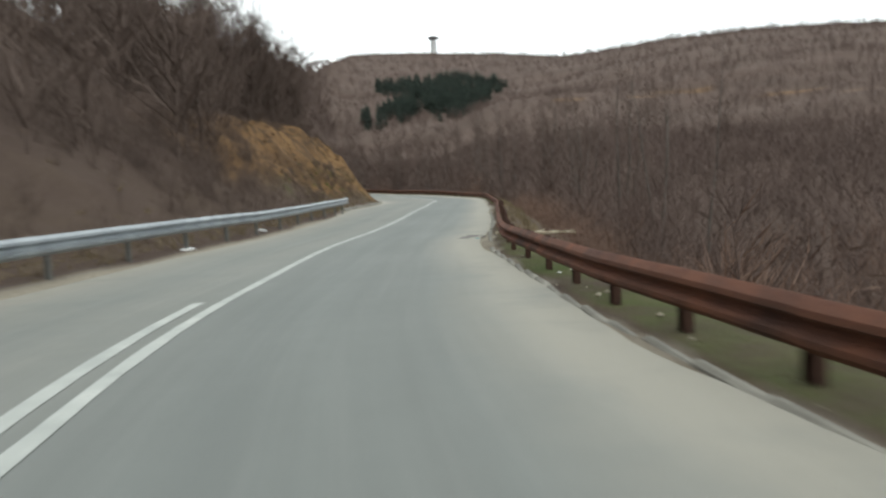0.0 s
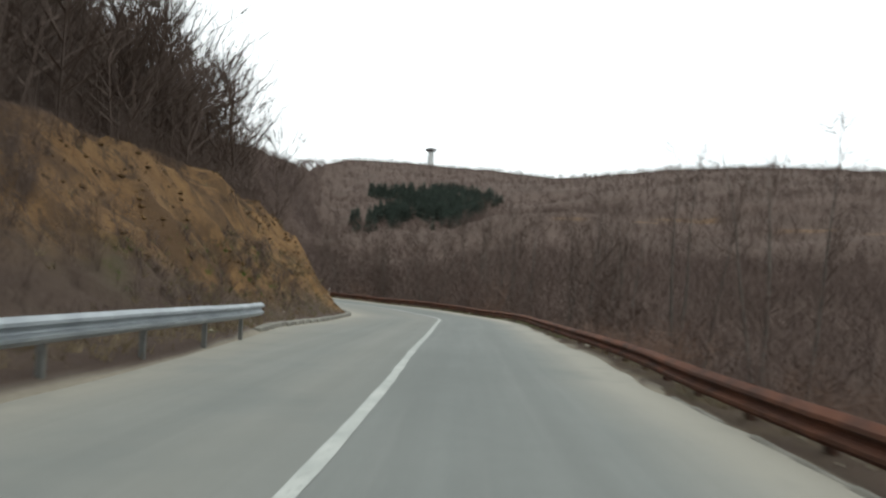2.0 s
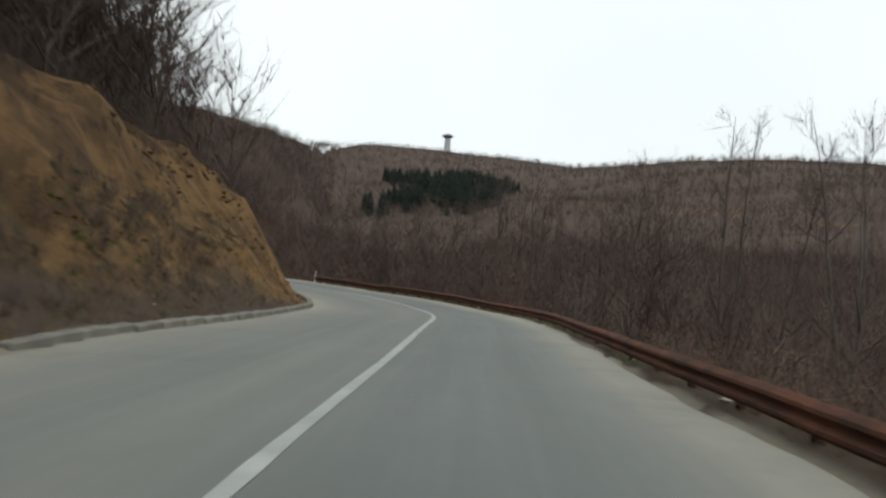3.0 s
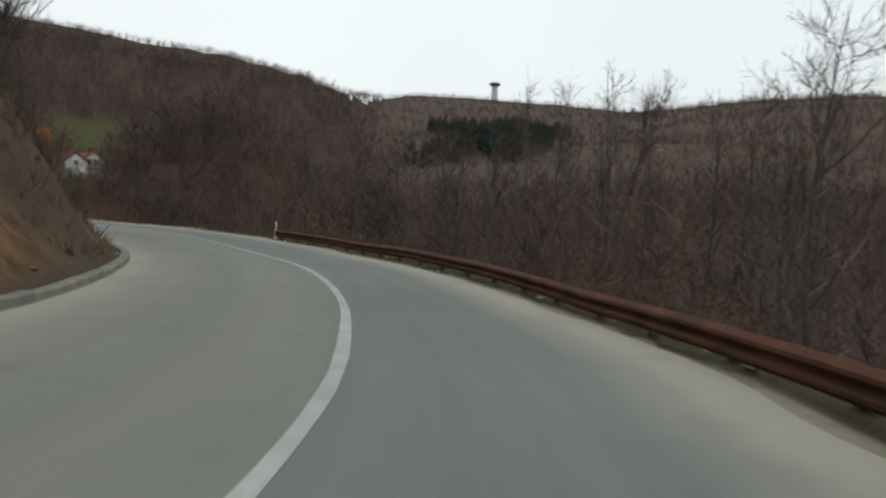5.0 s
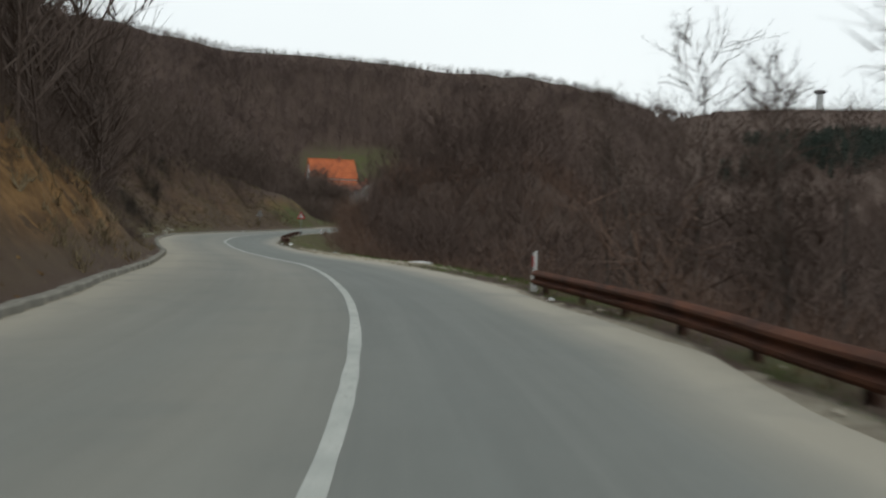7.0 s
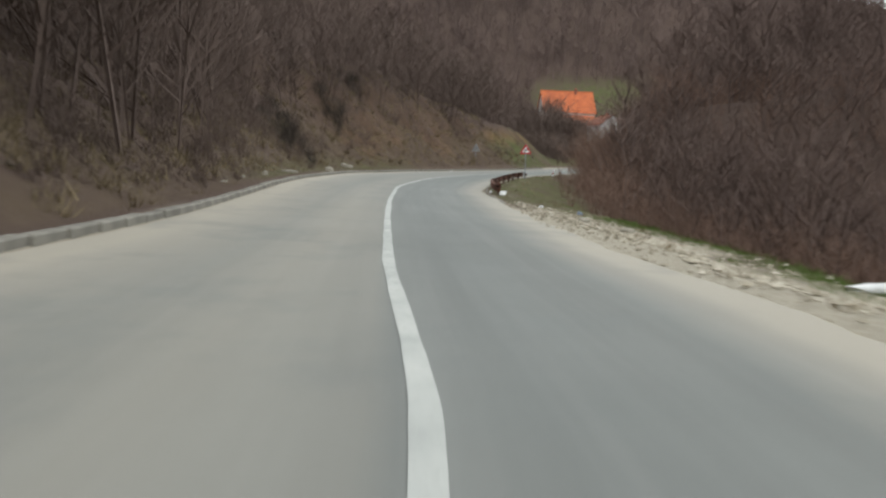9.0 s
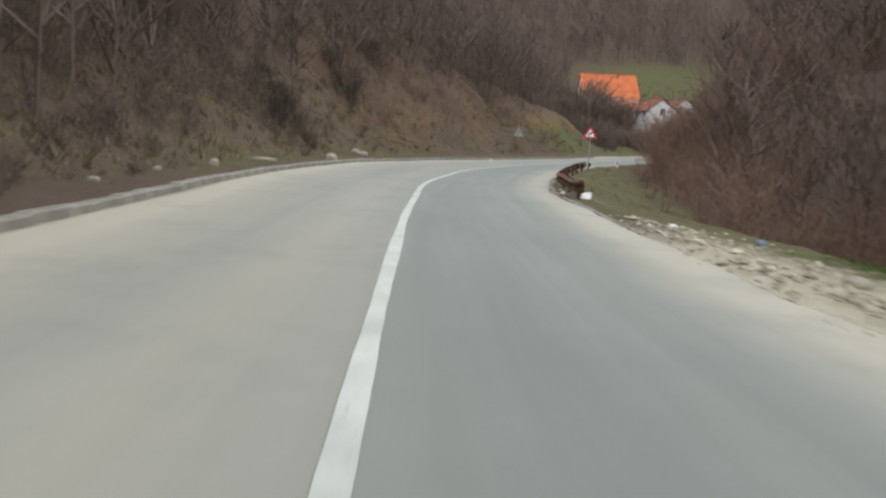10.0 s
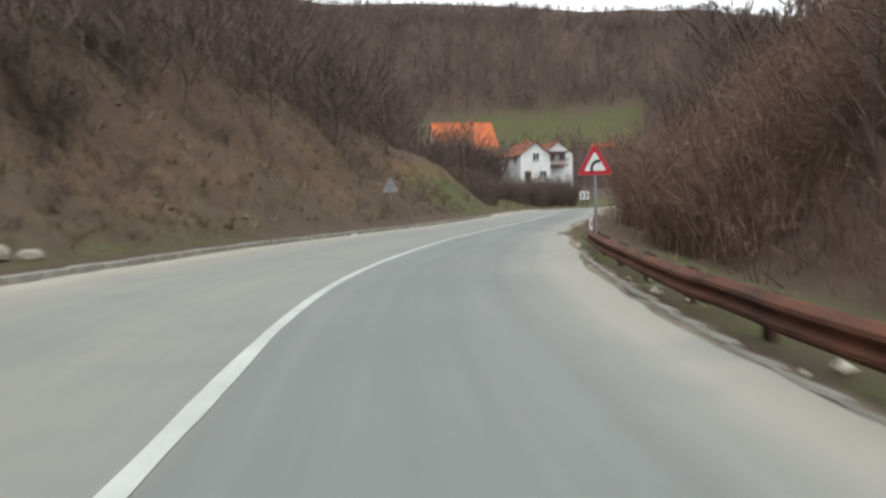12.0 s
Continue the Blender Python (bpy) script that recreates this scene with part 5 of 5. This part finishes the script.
rx_, ry_ = HUB[0] - np.sin(ridge_az) * ridge_r, HUB[1] + np.cos(ridge_az) * ridge_r

far_places = scatter(32000, -650, 700, 350, 1250, lambda x, y, s, off, c: off_grove(x, y) & (bearing(x, y)[1] >= 400) & (bearing(x, y)[0] > -44) & (bearing(x, y)[0] < 30) & (bearing(x, y)[1] < ridge_far(bearing(x, y)[0]) + 20) & (c < 0.6))
woods("bare_woods_ridge", "distant leafless woodland along the ridge", coarse, far_places, 3.5, 5.0, M_RIDGE_WOOD)


# brushwood
shrubs = [shrub_kind(rng, 15, 0.0055) for _ in range(5)]
low_shrubs = [shrub_kind(rng, 12, 0.013) for _ in range(5)]
fine_shrubs = [shrub_kind(rng, 24, 0.003) for _ in range(5)]


woods("bare_woods_skyline", "close-grown leafless woodland along the hilltops", [shrub_kind(rng, 5, 0.014) for _ in range(6)], np.stack([rx_, ry_, land(rx_, ry_) - 0.4], 1)[clear_of_houses(rx_, ry_)], 2.0, 3.4, M_RIDGE_WOOD)


def roadside(n, s0, s1, a, b, keep=None):
    """n places between s0 and s1 along the road, a to b metres out from its left edge (right edge: a and b negative)."""
    s, d = rng.uniform(s0, s1, n), rng.uniform(a, b, n)
    off = np.where(d > 0, d + left_width(s), d - right_width(s))
    x, y = on_road(s, off)[:, :2].T
    ok = (np.abs(abreast(x, y)[0] - s) < 2.5) & clear_of_houses(x, y)
    if keep is not None:
        ok &= keep(s, d, rng.random(n), x, y)
    x, y = x[ok], y[ok]
    return np.stack([x, y, land(x, y) - 0.08], 1), s[ok], d[ok]



brush_right = scatter(7000, -125, 25, -20, 225, lambda x, y, s, off, c: (off < -(right_width(s) + right_clear(s) + np.interp(s, [108, 113, 130, 136], [-1.2, 0.1, 0.1, -1.2]))) & (off > -24) & clear_of_houses(x, y) & (c < 0.55))
v, f = stamp(shrubs, brush_right, rng.uniform(0.8, 2.6, len(brush_right)), rng)
tagged(new("brushwood_right", mesh_from("brushwood_right", v, f, M_SHRUB)), "russet leafless brushwood behind the verge", "brushwood", kind="stuff")
brush_left = scatter(7000, -160, 5, -20, 240, lambda x, y, s, off, c: (off > left_width(s) + 0.2 * left_clear(s) + 0.9) & (off < np.where(s > 205, 45, 22)) & clear_of_houses(x, y)
                     & (c < np.where((s > 42) & (s < 76) & (off < left_width(s) + 5.5), np.where(off < left_width(s) + 2.0, 0.3, 0.10), np.where((s > 82) & (s < 112) & (off < left_width(s) + 5), 0.08, np.where((s > 145) & (s < 198), 0.45, 0.6)))))
v, f = stamp(shrubs, brush_left, rng.uniform(0.6, 1.9, len(brush_left)) * np.where((brush_left[:, 1] > 205), 1.8, 1.0), rng)
tagged(new("brushwood_left", mesh_from("brushwood_left", v, f, M_BARK)), "leafless grey-brown brushwood on the bank", "brushwood", kind="stuff")


thickets = []
for n, s0, s1, a, b, low, high, keep in (
        (260, -6, 36, 1.4, 10, 0.6, 2.0, None),
        (230, 26, 44, 1.3, 6.5, 0.6, 1.7, None),
        (110, 84, 98, 1.3, 5.0, 1.2, 2.6, None),
        (130, 97, 116, 2.6, 6.0, 1.2, 3.0, None),
        (100, 42, 79, 4.4, 6.2, 0.5, 1.1, None),
        (90, 46, 78, 1.0, 6.0, 0.2, 0.5, lambda s, d, c, x, y: fractal(x, y, 4, 77) > 0.1),
        (230, 40, 80, 5.2, 11, 0.9, 2.2, None),
        (170, 42, 58, 0.7, 3.0, 0.3, 0.9, None),
        (130, 118, 142, 0.9, 3.6, 0.3, 1.0, None),
        (190, 74, 118, 4.5, 12, 0.8, 2.2, None),
        (660, 110, 162, 2.2, 12, 0.8, 2.3, lambda s, d, c, x, y: (fractal(x, y, 6, 71) > -0.35) | (d > 6)),
        (440, 156, 206, 3.0, 14, 0.5, 1.8, lambda s, d, c, x, y: (fractal(x, y, 5, 73) > 0.0) | (d > 9)),
        (280, 110, 205, 1.3, 3.2, 0.25, 0.7, lambda s, d, c, x, y: fractal(x, y, 4, 75) > 0.0)):
    places, s, d = roadside(n, s0, s1, a, b, keep)
    thickets.append(stamp(low_shrubs if high <= 1.0 else fine_shrubs if s0 < 100 else shrubs, places, rng.uniform(low, high, len(places)) * (0.65 + 0.35 * ramp(d, a, a + 4)), rng))
v, f = joined(thickets)
tagged(new("bank_thicket", mesh_from("bank_thicket", v, f, M_BARK)), "tangled leafless brown thicket covering the roadside bank", "brushwood", kind="stuff")
right_side = []
for n, s0, s1, a, b, low, high in ((470, 140, 225, -16, -4.6, 1.4, 3.2), (360, 150, 235, -34, -14, 2.0, 4.2), (230, 100, 150, -15, -6.6, 1.0, 2.8), (230, 20, 100, -8, -2.4, 0.8, 2.0)):
    places, s, d = roadside(n, s0, s1, a, b)
    right_side.append(stamp(fine_shrubs, places, rng.uniform(low, high, len(places)), rng))
places, s, d = roadside(380, 172, 197, -10.5, -2.2, lambda s, d, c, x, y: d - right_width(s) < -(5.6 + 0.15 * (188 - s)))
right_side.append(stamp(fine_shrubs, places, rng.uniform(3.4, 5.0, len(places)), rng))
v, f = joined(right_side)
tagged(new("roadside_thicket", mesh_from("roadside_thicket", v, f, M_SHRUB)), "russet leafless thicket beyond the verge", "brushwood", kind="stuff")
# dense dark ivy-grown bushes on the bank
clumps = []
for cx, cy, wide, tall in ((-91.0, 135.3, 1.5, 2.2), (-79.8, 124.4, 1.7, 1.9), (-84.5, 127.0, 1.0, 1.4), (-97.5, 141.0, 1.2, 1.6)):
    bx, by = cx + rng.normal(0, 0.6 * wide, 34), cy + rng.normal(0, 0.6 * wide, 34)
    clumps.append(stamp(fine_shrubs, np.stack([bx, by, land(bx, by) - 0.1], 1), tall * rng.uniform(0.35, 0.9, 34), rng))
v, f = joined(clumps)
tagged(new("ivy_thicket", mesh_from("ivy_thicket", v, f, M_DARK_BUSH)), "dense dark ivy-grown bushes on the roadside bank", "brushwood", kind="stuff")
# the overgrown gardens in front of the houses
ga, gd = np.radians(np.r_[rng.uniform(37.4, 41, 90), rng.uniform(39, 46, 130)]), np.r_[rng.uniform(92, 122, 90), rng.uniform(98, 131, 130)]
gx_, gy_ = -65.6 - np.sin(ga) * gd, 124.2 + np.cos(ga) * gd
garden = np.stack([gx_, gy_, land(gx_, gy_) - 0.1], 1)
garden = garden[np.abs(abreast(gx_, gy_)[1]) > 7]
ha, hd = np.radians(rng.uniform(37.3, 43, 140)), rng.uniform(120, 130, 140)
hx, hy = -65.6 - np.sin(ha) * hd, 124.2 + np.cos(ha) * hd
hedge = np.stack([hx, hy, land(hx, hy) - 0.1], 1)
wa, wd = np.radians(rng.uniform(32.0, 37.6, 170)), rng.uniform(102, 116, 170)
wx_, wy_ = -65.6 - np.sin(wa) * wd, 124.2 + np.cos(wa) * wd
yard = np.stack([wx_, wy_, land(wx_, wy_) - 0.1], 1)[np.abs(abreast(wx_, wy_)[1]) > 7]
screen_a, screen_d = np.radians(rng.uniform(38.9, 42.5, 22)), rng.uniform(120, 150, 22)
ox, oy = np.r_[-65.6 - np.sin(screen_a) * screen_d, -180.3 + rng.normal(0, 2.6, 24)], np.r_[124.2 + np.cos(screen_a) * screen_d, 253.6 + rng.normal(0, 2.6, 24)]
v, f = stamp(detailed, np.stack([ox, oy, land(ox, oy) - 0.1], 1), rng.uniform(6.0, 9.5, 46), rng, 0.08)
tagged(new("garden_trees", mesh_from("garden_trees", v, f, M_BARK)), "leafless orchard trees in front of the orange-roofed house", "woodland", kind="stuff")
tall = np.r_[rng.uniform(2.4, 4.8, len(garden)), np.clip(9.9 - hedge[:, 2], 2.5, 8) * rng.uniform(0.85, 1.05, len(hedge))]
v, f = stamp(shrubs, np.r_[garden, hedge, yard], np.r_[tall, np.clip(3.9 - yard[:, 2], 0.6, 4.0) * rng.uniform(0.75, 1.08, len(yard))], rng)
tagged(new("garden_thicket", mesh_from("garden_thicket", v, f, M_BARK)), "dark overgrown bushes in front of the houses", "brushwood", kind="stuff")


# grass
def tuft_kind(rg, n):
    a, out = rg.random(n) * 2 * math.pi, rg.uniform(0.1, 0.7, n)
    p0 = np.c_[rg.normal(0, 0.15, (n, 2)), np.zeros(n)]
    p1 = p0 + np.c_[np.cos(a) * out, np.sin(a) * out, rg.uniform(0.4, 1.0, n)]
    return blades(p0, p1, rg.uniform(0.02, 0.05, n), rg)


tufts = [tuft_kind(rng, 14) for _ in range(5)]
green = scatter(60000, -130, 8, -15, 215, lambda x, y, s, off, c: np.where(off < 0,
                ((-off - right_width(s) > 0.35) & (-off - right_width(s) < 2.6) & (s < 22) & (c < 0.8))
                | ((-off - right_width(s) > 2.0) & (-off - right_width(s) < 6.0) & (s > 108) & (s < 145) & (c < 0.6))
                | ((-off - right_width(s) > 0.25) & (-off - right_width(s) < 3.6) & (s > 134) & (s < 172) & (c < 0.6)),
                ((off - left_width(s) > 0.4) & (off - left_width(s) < 2.4) & (((s > 134) & (s < 176)) | ((s > 42) & (s < 58))) & (c < 0.3))
                | ((off - left_width(s) > 0.4) & (off - left_width(s) < 6.0) & (s > 198) & (s < 214) & (c < 0.6))))
green = np.r_[green, roadside(700, 42, 57, 0.4, 3.2, lambda s, d, c, x, y: fractal(x, y, 3, 85) > -0.1)[0], roadside(1500, 99, 121, -3.4, -1.5)[0], roadside(1300, 50, 101, -1.1, -0.24)[0], roadside(700, 100, 112, -2.0, -0.25)[0], roadside(2600, 110, 134, -5.8, -2.3)[0]]
v, f = stamp(tufts, green, rng.uniform(0.08, 0.22, len(green)), rng, 0.2)
tagged(new("green_grass", mesh_from("green_grass", v, f, M_GRASS)), "short green grass tufts on the verges", "grass", kind="stuff")
straw = scatter(60000, -140, 10, -15, 220, lambda x, y, s, off, c: np.where(off < 0,
                (-off - right_width(s) > 0.5) & (-off - right_width(s) < 5) & (c < 0.35),
                (off - left_width(s) > 0.4) & (off - left_width(s) < 9) & (c < np.where((s > 42) & (s < 77), 0.10, 0.4))) & clear_of_houses(x, y))
under_rail = np.r_[roadside(1300, -8, 48, 0.3, 2.2)[0], roadside(900, 43, 62, 0.35, 3.0)[0]]
straw = np.r_[straw, under_rail, roadside(2200, 120, 206, 1.2, 9)[0], roadside(500, 44, 80, 0.8, 5, lambda s, d, c, x, y: fractal(x, y, 4, 79) > 0.2)[0], roadside(1500, 20, 100, -1.6, -0.35)[0]]
rank = np.r_[roadside(3000, 112, 206, 1.6, 11)[0], roadside(700, 78, 126, 0.5, 4.5, lambda s, d, c, x, y: fractal(x, y, 4, 83) > -0.15)[0]]
long_ = np.r_[rng.uniform(0.12, 0.34, len(straw)), rng.uniform(0.25, 0.6, len(rank))]
v, f = stamp(tufts, np.r_[straw, rank], long_, rng, 0.25)
tagged(new("dry_grass", mesh_from("dry_grass", v, f, M_DRY)), "dry straw-coloured grass tufts on banks and verges", "grass", kind="stuff")

# gravel on the shoulder
pebble_v = np.array([(1, 0, 0), (0.2, 0.9, 0.1), (-0.9, 0.2, 0), (0, -0.8, 0.1), (0.1, 0.1, 0.7), (0, 0, -0.5)], float)
pebble_f = np.array([(0, 1, 4), (1, 2, 4), (2, 3, 4), (3, 0, 4), (1, 0, 5), (2, 1, 5), (3, 2, 5), (0, 3, 5)])
pebbles = [(pebble_v * rng.uniform(0.6, 1.2, pebble_v.shape), pebble_f) for _ in range(6)]
stony = scatter(150000, -70, -20, 90, 136, lambda x, y, s, off, c: (s > 111) & (s < 138) & (-off - right_width(s) > -0.15) & (-off - right_width(s) < 2.8) & (c < np.interp(-off - right_width(s), [0, 0.6, 1.8, 2.6], [0.15, 0.8, 0.7, 0.1])))
loose = scatter(90000, -125, 8, -15, 215, lambda x, y, s, off, c: np.where(off < 0, (np.abs(-off - right_width(s) - 0.3) < 0.5) & (c < 0.45), (np.abs(off - left_width(s) - 0.5) < 0.4) & (c < 0.12)))
bits = np.concatenate([stony, loose])
bs, bo = abreast(bits[:, 0], bits[:, 1])
bits[:, 2] += 0.08 + 0.07 * ramp(-bo - right_width(bs), 0.1, 0.35) * (1 - ramp(-bo - right_width(bs), 1.0, 1.3))
v, f = stamp(pebbles, bits, np.clip(rng.lognormal(-3.5, 0.5, len(bits)), 0.012, 0.11), rng, 0.2)
tagged(new("roadside_gravel", mesh_from("roadside_gravel", v, f, M_GRAVEL)), "pale loose gravel and stones on the road's shoulder", "gravel", kind="stuff")


# clods and stones on the bare banks
for name, label, mat, runs in (("bank_clods", "crumbled ochre clods lying on the cut bank", M_CLOD, ((2600, 44, 78, 0.2, 6.5, 0.03, 0.17), (1600, 80, 118, 0.2, 6, 0.03, 0.14))),
                               ("bank_rocks", "grey-brown weathered rocks breaking through the bank", M_ROCK, ((1500, 150, 200, 1.6, 12, 0.04, 0.2), (500, 112, 150, 1.4, 8, 0.03, 0.15)))):
    heap = []
    for n, s0, s1, a, b, low, high in runs:
        places, s, d = roadside(n, s0, s1, a, b, lambda s, d, c, x, y: fractal(x, y, 3.0, 81) > -0.25)
        places[:, 2] += 0.05
        heap.append(stamp(pebbles, places, low + (high - low) * rng.random(len(places)) ** 3, rng, 0.3))
    v, f = joined(heap)
    tagged(new(name, mesh_from(name, v, f, mat)), label, "earth", kind="stuff")


# single trees that stand out against the sky
def forked_tree(rg, h, spread, flare):
    """One to three stems from one foot, with crooked upswept limbs that fork into boughs, twigs and fine shoots."""
    trunk, crown = [], []

    def bent(start, way, length, n, wobble, lift):
        """n-part crooked lines, one for each start: places along them, (lines, n + 1, 3)."""
        pts, d = [start], way
        for _ in range(n):
            d = d + rg.normal(0, wobble, d.shape) + [0, 0, lift]
            d = d / np.linalg.norm(d, axis=1)[:, None]
            pts.append(pts[-1] + d * (length / n)[:, None])
        return np.stack(pts, 1)

    def run(lines, r0, r1, flat):
        n = lines.shape[1] - 1
        for k in range(n):
            a, b = r0 + (r1 - r0) * k / n, r0 + (r1 - r0) * (k + 1) / n
            crown.append(blades(lines[:, k], lines[:, k + 1] + (lines[:, k + 1] - lines[:, k]) * 0.15, a, rg) if flat else sticks(lines[:, k], lines[:, k + 1], a, b))

    def shoots(lines, n, low):
        """n places on each line, with the line's way there and how far along they are."""
        k = lines.shape[1] - 1
        i = np.repeat(np.arange(len(lines)), n)
        u = low + (0.99 - low) * rg.random(len(i))
        j = np.minimum((u * k).astype(int), k - 1)
        step = lines[i, j + 1] - lines[i, j]
        return lines[i, j] + step * (u * k - j)[:, None], step / np.linalg.norm(step, axis=1)[:, None], u, i

    def turned(way, angle):
        side = rg.normal(size=way.shape)
        side -= way * (side * way).sum(1)[:, None]
        side /= np.linalg.norm(side, axis=1)[:, None]
        return way * np.cos(angle)[:, None] + side * np.sin(angle)[:, None]

    count = rg.integers(1, 4)
    foot = np.c_[rg.normal(0, 0.12, (count, 2)), np.zeros(count)]
    stem = bent(foot, np.c_[rg.normal(0, 0.09 + 0.07 * flare, (count, 2)), np.ones(count)], h * rg.uniform(0.82, 1.0, count), 9, 0.05, 0.06)
    for k in range(9):
        trunk.append(sticks(stem[:, k], stem[:, k + 1], np.full(count, 0.011 * h * (1 - 0.95 * k / 9)), np.full(count, 0.011 * h * (1 - 0.95 * (k + 1) / 9))))
    p, way, u, i = shoots(stem, 30 // count, 0.22)
    limb = bent(p, turned(way, rg.uniform(0.3, 0.55 + flare, len(p))), spread * (1.2 - 0.85 * u) * rg.uniform(0.6, 1.15, len(p)), 5, 0.13, 0.2 - 0.12 * flare)
    r = 0.0052 * h * (1.05 - u)
    run(limb, r, r * 0.3, False)
    p, way, u2, i = shoots(limb, 7, 0.18)
    size = spread * 0.42 * (1.15 - 0.7 * u2) * rg.uniform(0.5, 1.1, len(p))
    bough = bent(p, turned(way, rg.uniform(0.4, 0.95, len(p))), size, 3, 0.18, 0.08)
    run(bough, np.full(len(p), 0.016), np.full(len(p), 0.007), False)
    p, way, _, i = shoots(bough, 6, 0.15)
    twig = bent(p, turned(way, rg.uniform(0.4, 1.0, len(p))), size[i] * rg.uniform(0.25, 0.6, len(p)), 2, 0.2, 0.08)
    run(twig, np.full(len(p), 0.0085), np.full(len(p), 0.005), True)
    p, way, _, i = shoots(twig, 1, 0.1)
    run(bent(p, turned(way, rg.uniform(0.4, 1.0, len(p))), rg.uniform(0.12, 0.4, len(p)), 1, 0.1, 0.05), np.full(len(p), 0.006), np.full(len(p), 0.003), True)
    return joined(trunk), joined(crown)


def tree_thing(m, label, seed, h, spread, flare):
    rg = np.random.default_rng(seed)
    tree = thing("bare_tree", m, label, "tree", "tall bare trees below the road")
    trunk, crown = forked_tree(rg, h, spread, flare)
    part("trunk", mesh_from("trunk", *trunk, M_TRUNK, None, True), M_TRUNK, tree)
    part("crown", mesh_from("crown", *crown, M_BARK), M_BARK, tree, "leafless branches and twigs")
    return tree


TALL = "tall leafless tree with forked grey-brown branches"
# place, height of the top, reach of the limbs and how widely they spread
for k, (x, y, top, spread, flare) in enumerate([
        (6.7, 80.0, 11.0, 5.0, 0.6), (-27.3, 108.2, 4.9, 4.4, 0.8), (-19.5, 104.0, 6.1, 4.0, 0.35), (-12.0, 96.0, 6.2, 3.8, 0.4), (-26.0, 116.0, 6.2, 3.6, 0.4), (-3.5, 92.0, 11.0, 6.0, 0.8),
        (-33.5, 116.5, 5.2, 3.2, 0.4), (-9.0, 112.0, 10.4, 4.5, 0.2), (-24.0, 119.0, 7.2, 4.0, 0.3), (4.0, 104.0, 13.0, 5.0, 0.5), (-16.0, 126.0, 11.0, 4.4, 0.2), (-2.0, 120.0, 12.0, 4.6, 0.3),
        (-17.3, 121.0, 10.5, 5.4, 0.5), (12.0, 92.0, 12.5, 5.0, 0.6), (-15.8, 107.0, 7.2, 3.8, 0.3), (-14.0, 113.5, 7.6, 4.0, 0.3), (-18.5, 111.0, 7.0, 3.8, 0.3), (-6.5, 101.0, 7.4, 4.2, 0.4),
        (-1.0, 106.0, 9.0, 4.4, 0.3), (-21.5, 112.5, 6.0, 3.6, 0.4), (-29.5, 112.0, 4.6, 3.4, 0.5), (4.5, 88.0, 8.2, 4.4, 0.5), (-11.5, 117.0, 11.2, 4.6, 0.15), (-6.0, 114.0, 8.6, 4.2, 0.3),
        (0.5, 112.0, 9.6, 4.4, 0.4), (-22.5, 101.0, 3.2, 3.0, 0.5)]):
    z = at_ground(x, y)[2]
    tree_thing(pose(x, y, z - 0.1, 0, 0, 40 * k), TALL, 100 + k, top - z, spread, flare)

# the pine grove on the far slope
grove_az, grove_el = rng.uniform(4.6, 15.4, 4200), rng.uniform(2.5, 6.4, 4200)
ok = in_grove(grove_az, grove_el)
grove_az, grove_el = np.radians(grove_az[ok]), grove_el[ok]
reach = np.linspace(300, 1080, 120)
px, py = -6 - np.sin(grove_az)[:, None] * reach, 30 + np.cos(grove_az)[:, None] * reach
seen = np.degrees(np.arctan2(land(px, py) - 0.2, reach[None]))
hit = np.argmax(seen > (grove_el - 0.35)[:, None], 1)
rows_ = np.arange(len(hit))
pine_places = np.stack([px[rows_, hit], py[rows_, hit], land(px, py)[rows_, hit] - 0.3], 1)[hit > 0]


def pine_kind(rg):
    n = 46
    z = rg.random(n) ** 0.8
    a, r = rg.random(n) * 2 * math.pi, 0.24 * (1.05 - z)
    p0 = np.c_[np.zeros((n, 2)), 0.12 + z * 0.82]
    p1 = p0 + np.c_[np.cos(a) * r, np.sin(a) * r, -0.06 + 0.05 * rg.random(n)]
    return joined([sticks(np.array([(0, 0, 0.0)]), np.array([(0, 0, 1.0)]), np.array([0.02]), np.array([0.004])), blades(p0, p1, np.full(n, 0.05), rg)])


v, f = stamp([pine_kind(rng) for _ in range(4)], pine_places, rng.uniform(6, 10, len(pine_places)), rng, 0.02)
tagged(new("pine_grove", mesh_from("pine_grove", v, f, M_PINE)), "dark green pine grove on the far brown slope", "pine grove", kind="stuff")

# the tower on the ridge
tower_xy = (-1112 * math.sin(radians(10.0)), 1112 * math.cos(radians(10.0)))
tower_z = at_ground(*tower_xy)[2]
tower = thing("ridge_tower", pose(tower_xy[0], tower_xy[1], tower_z), "pale mushroom-shaped tower standing on the wooded ridge", "tower")
TOP = 164.0 - tower_z
part("shaft", tube(bmesh.new(), (0, 0, -2), (0, 0, TOP - 2.5), 4.6, 3.6, 20), M_TOWER, tower)
bm = bmesh.new()
tube(bm, (0, 0, TOP - 5), (0, 0, TOP - 2.5), 3.8, 7.4, 24)
tube(bm, (0, 0, TOP - 2.5), (0, 0, TOP - 0.8), 7.4, 6.6, 24)
tube(bm, (0, 0, TOP - 0.8), (0, 0, TOP + 0.6), 6.6, 2.0, 24)
part("cap", bm, M_TOWER_CAP, tower, "dark wide tower cap")
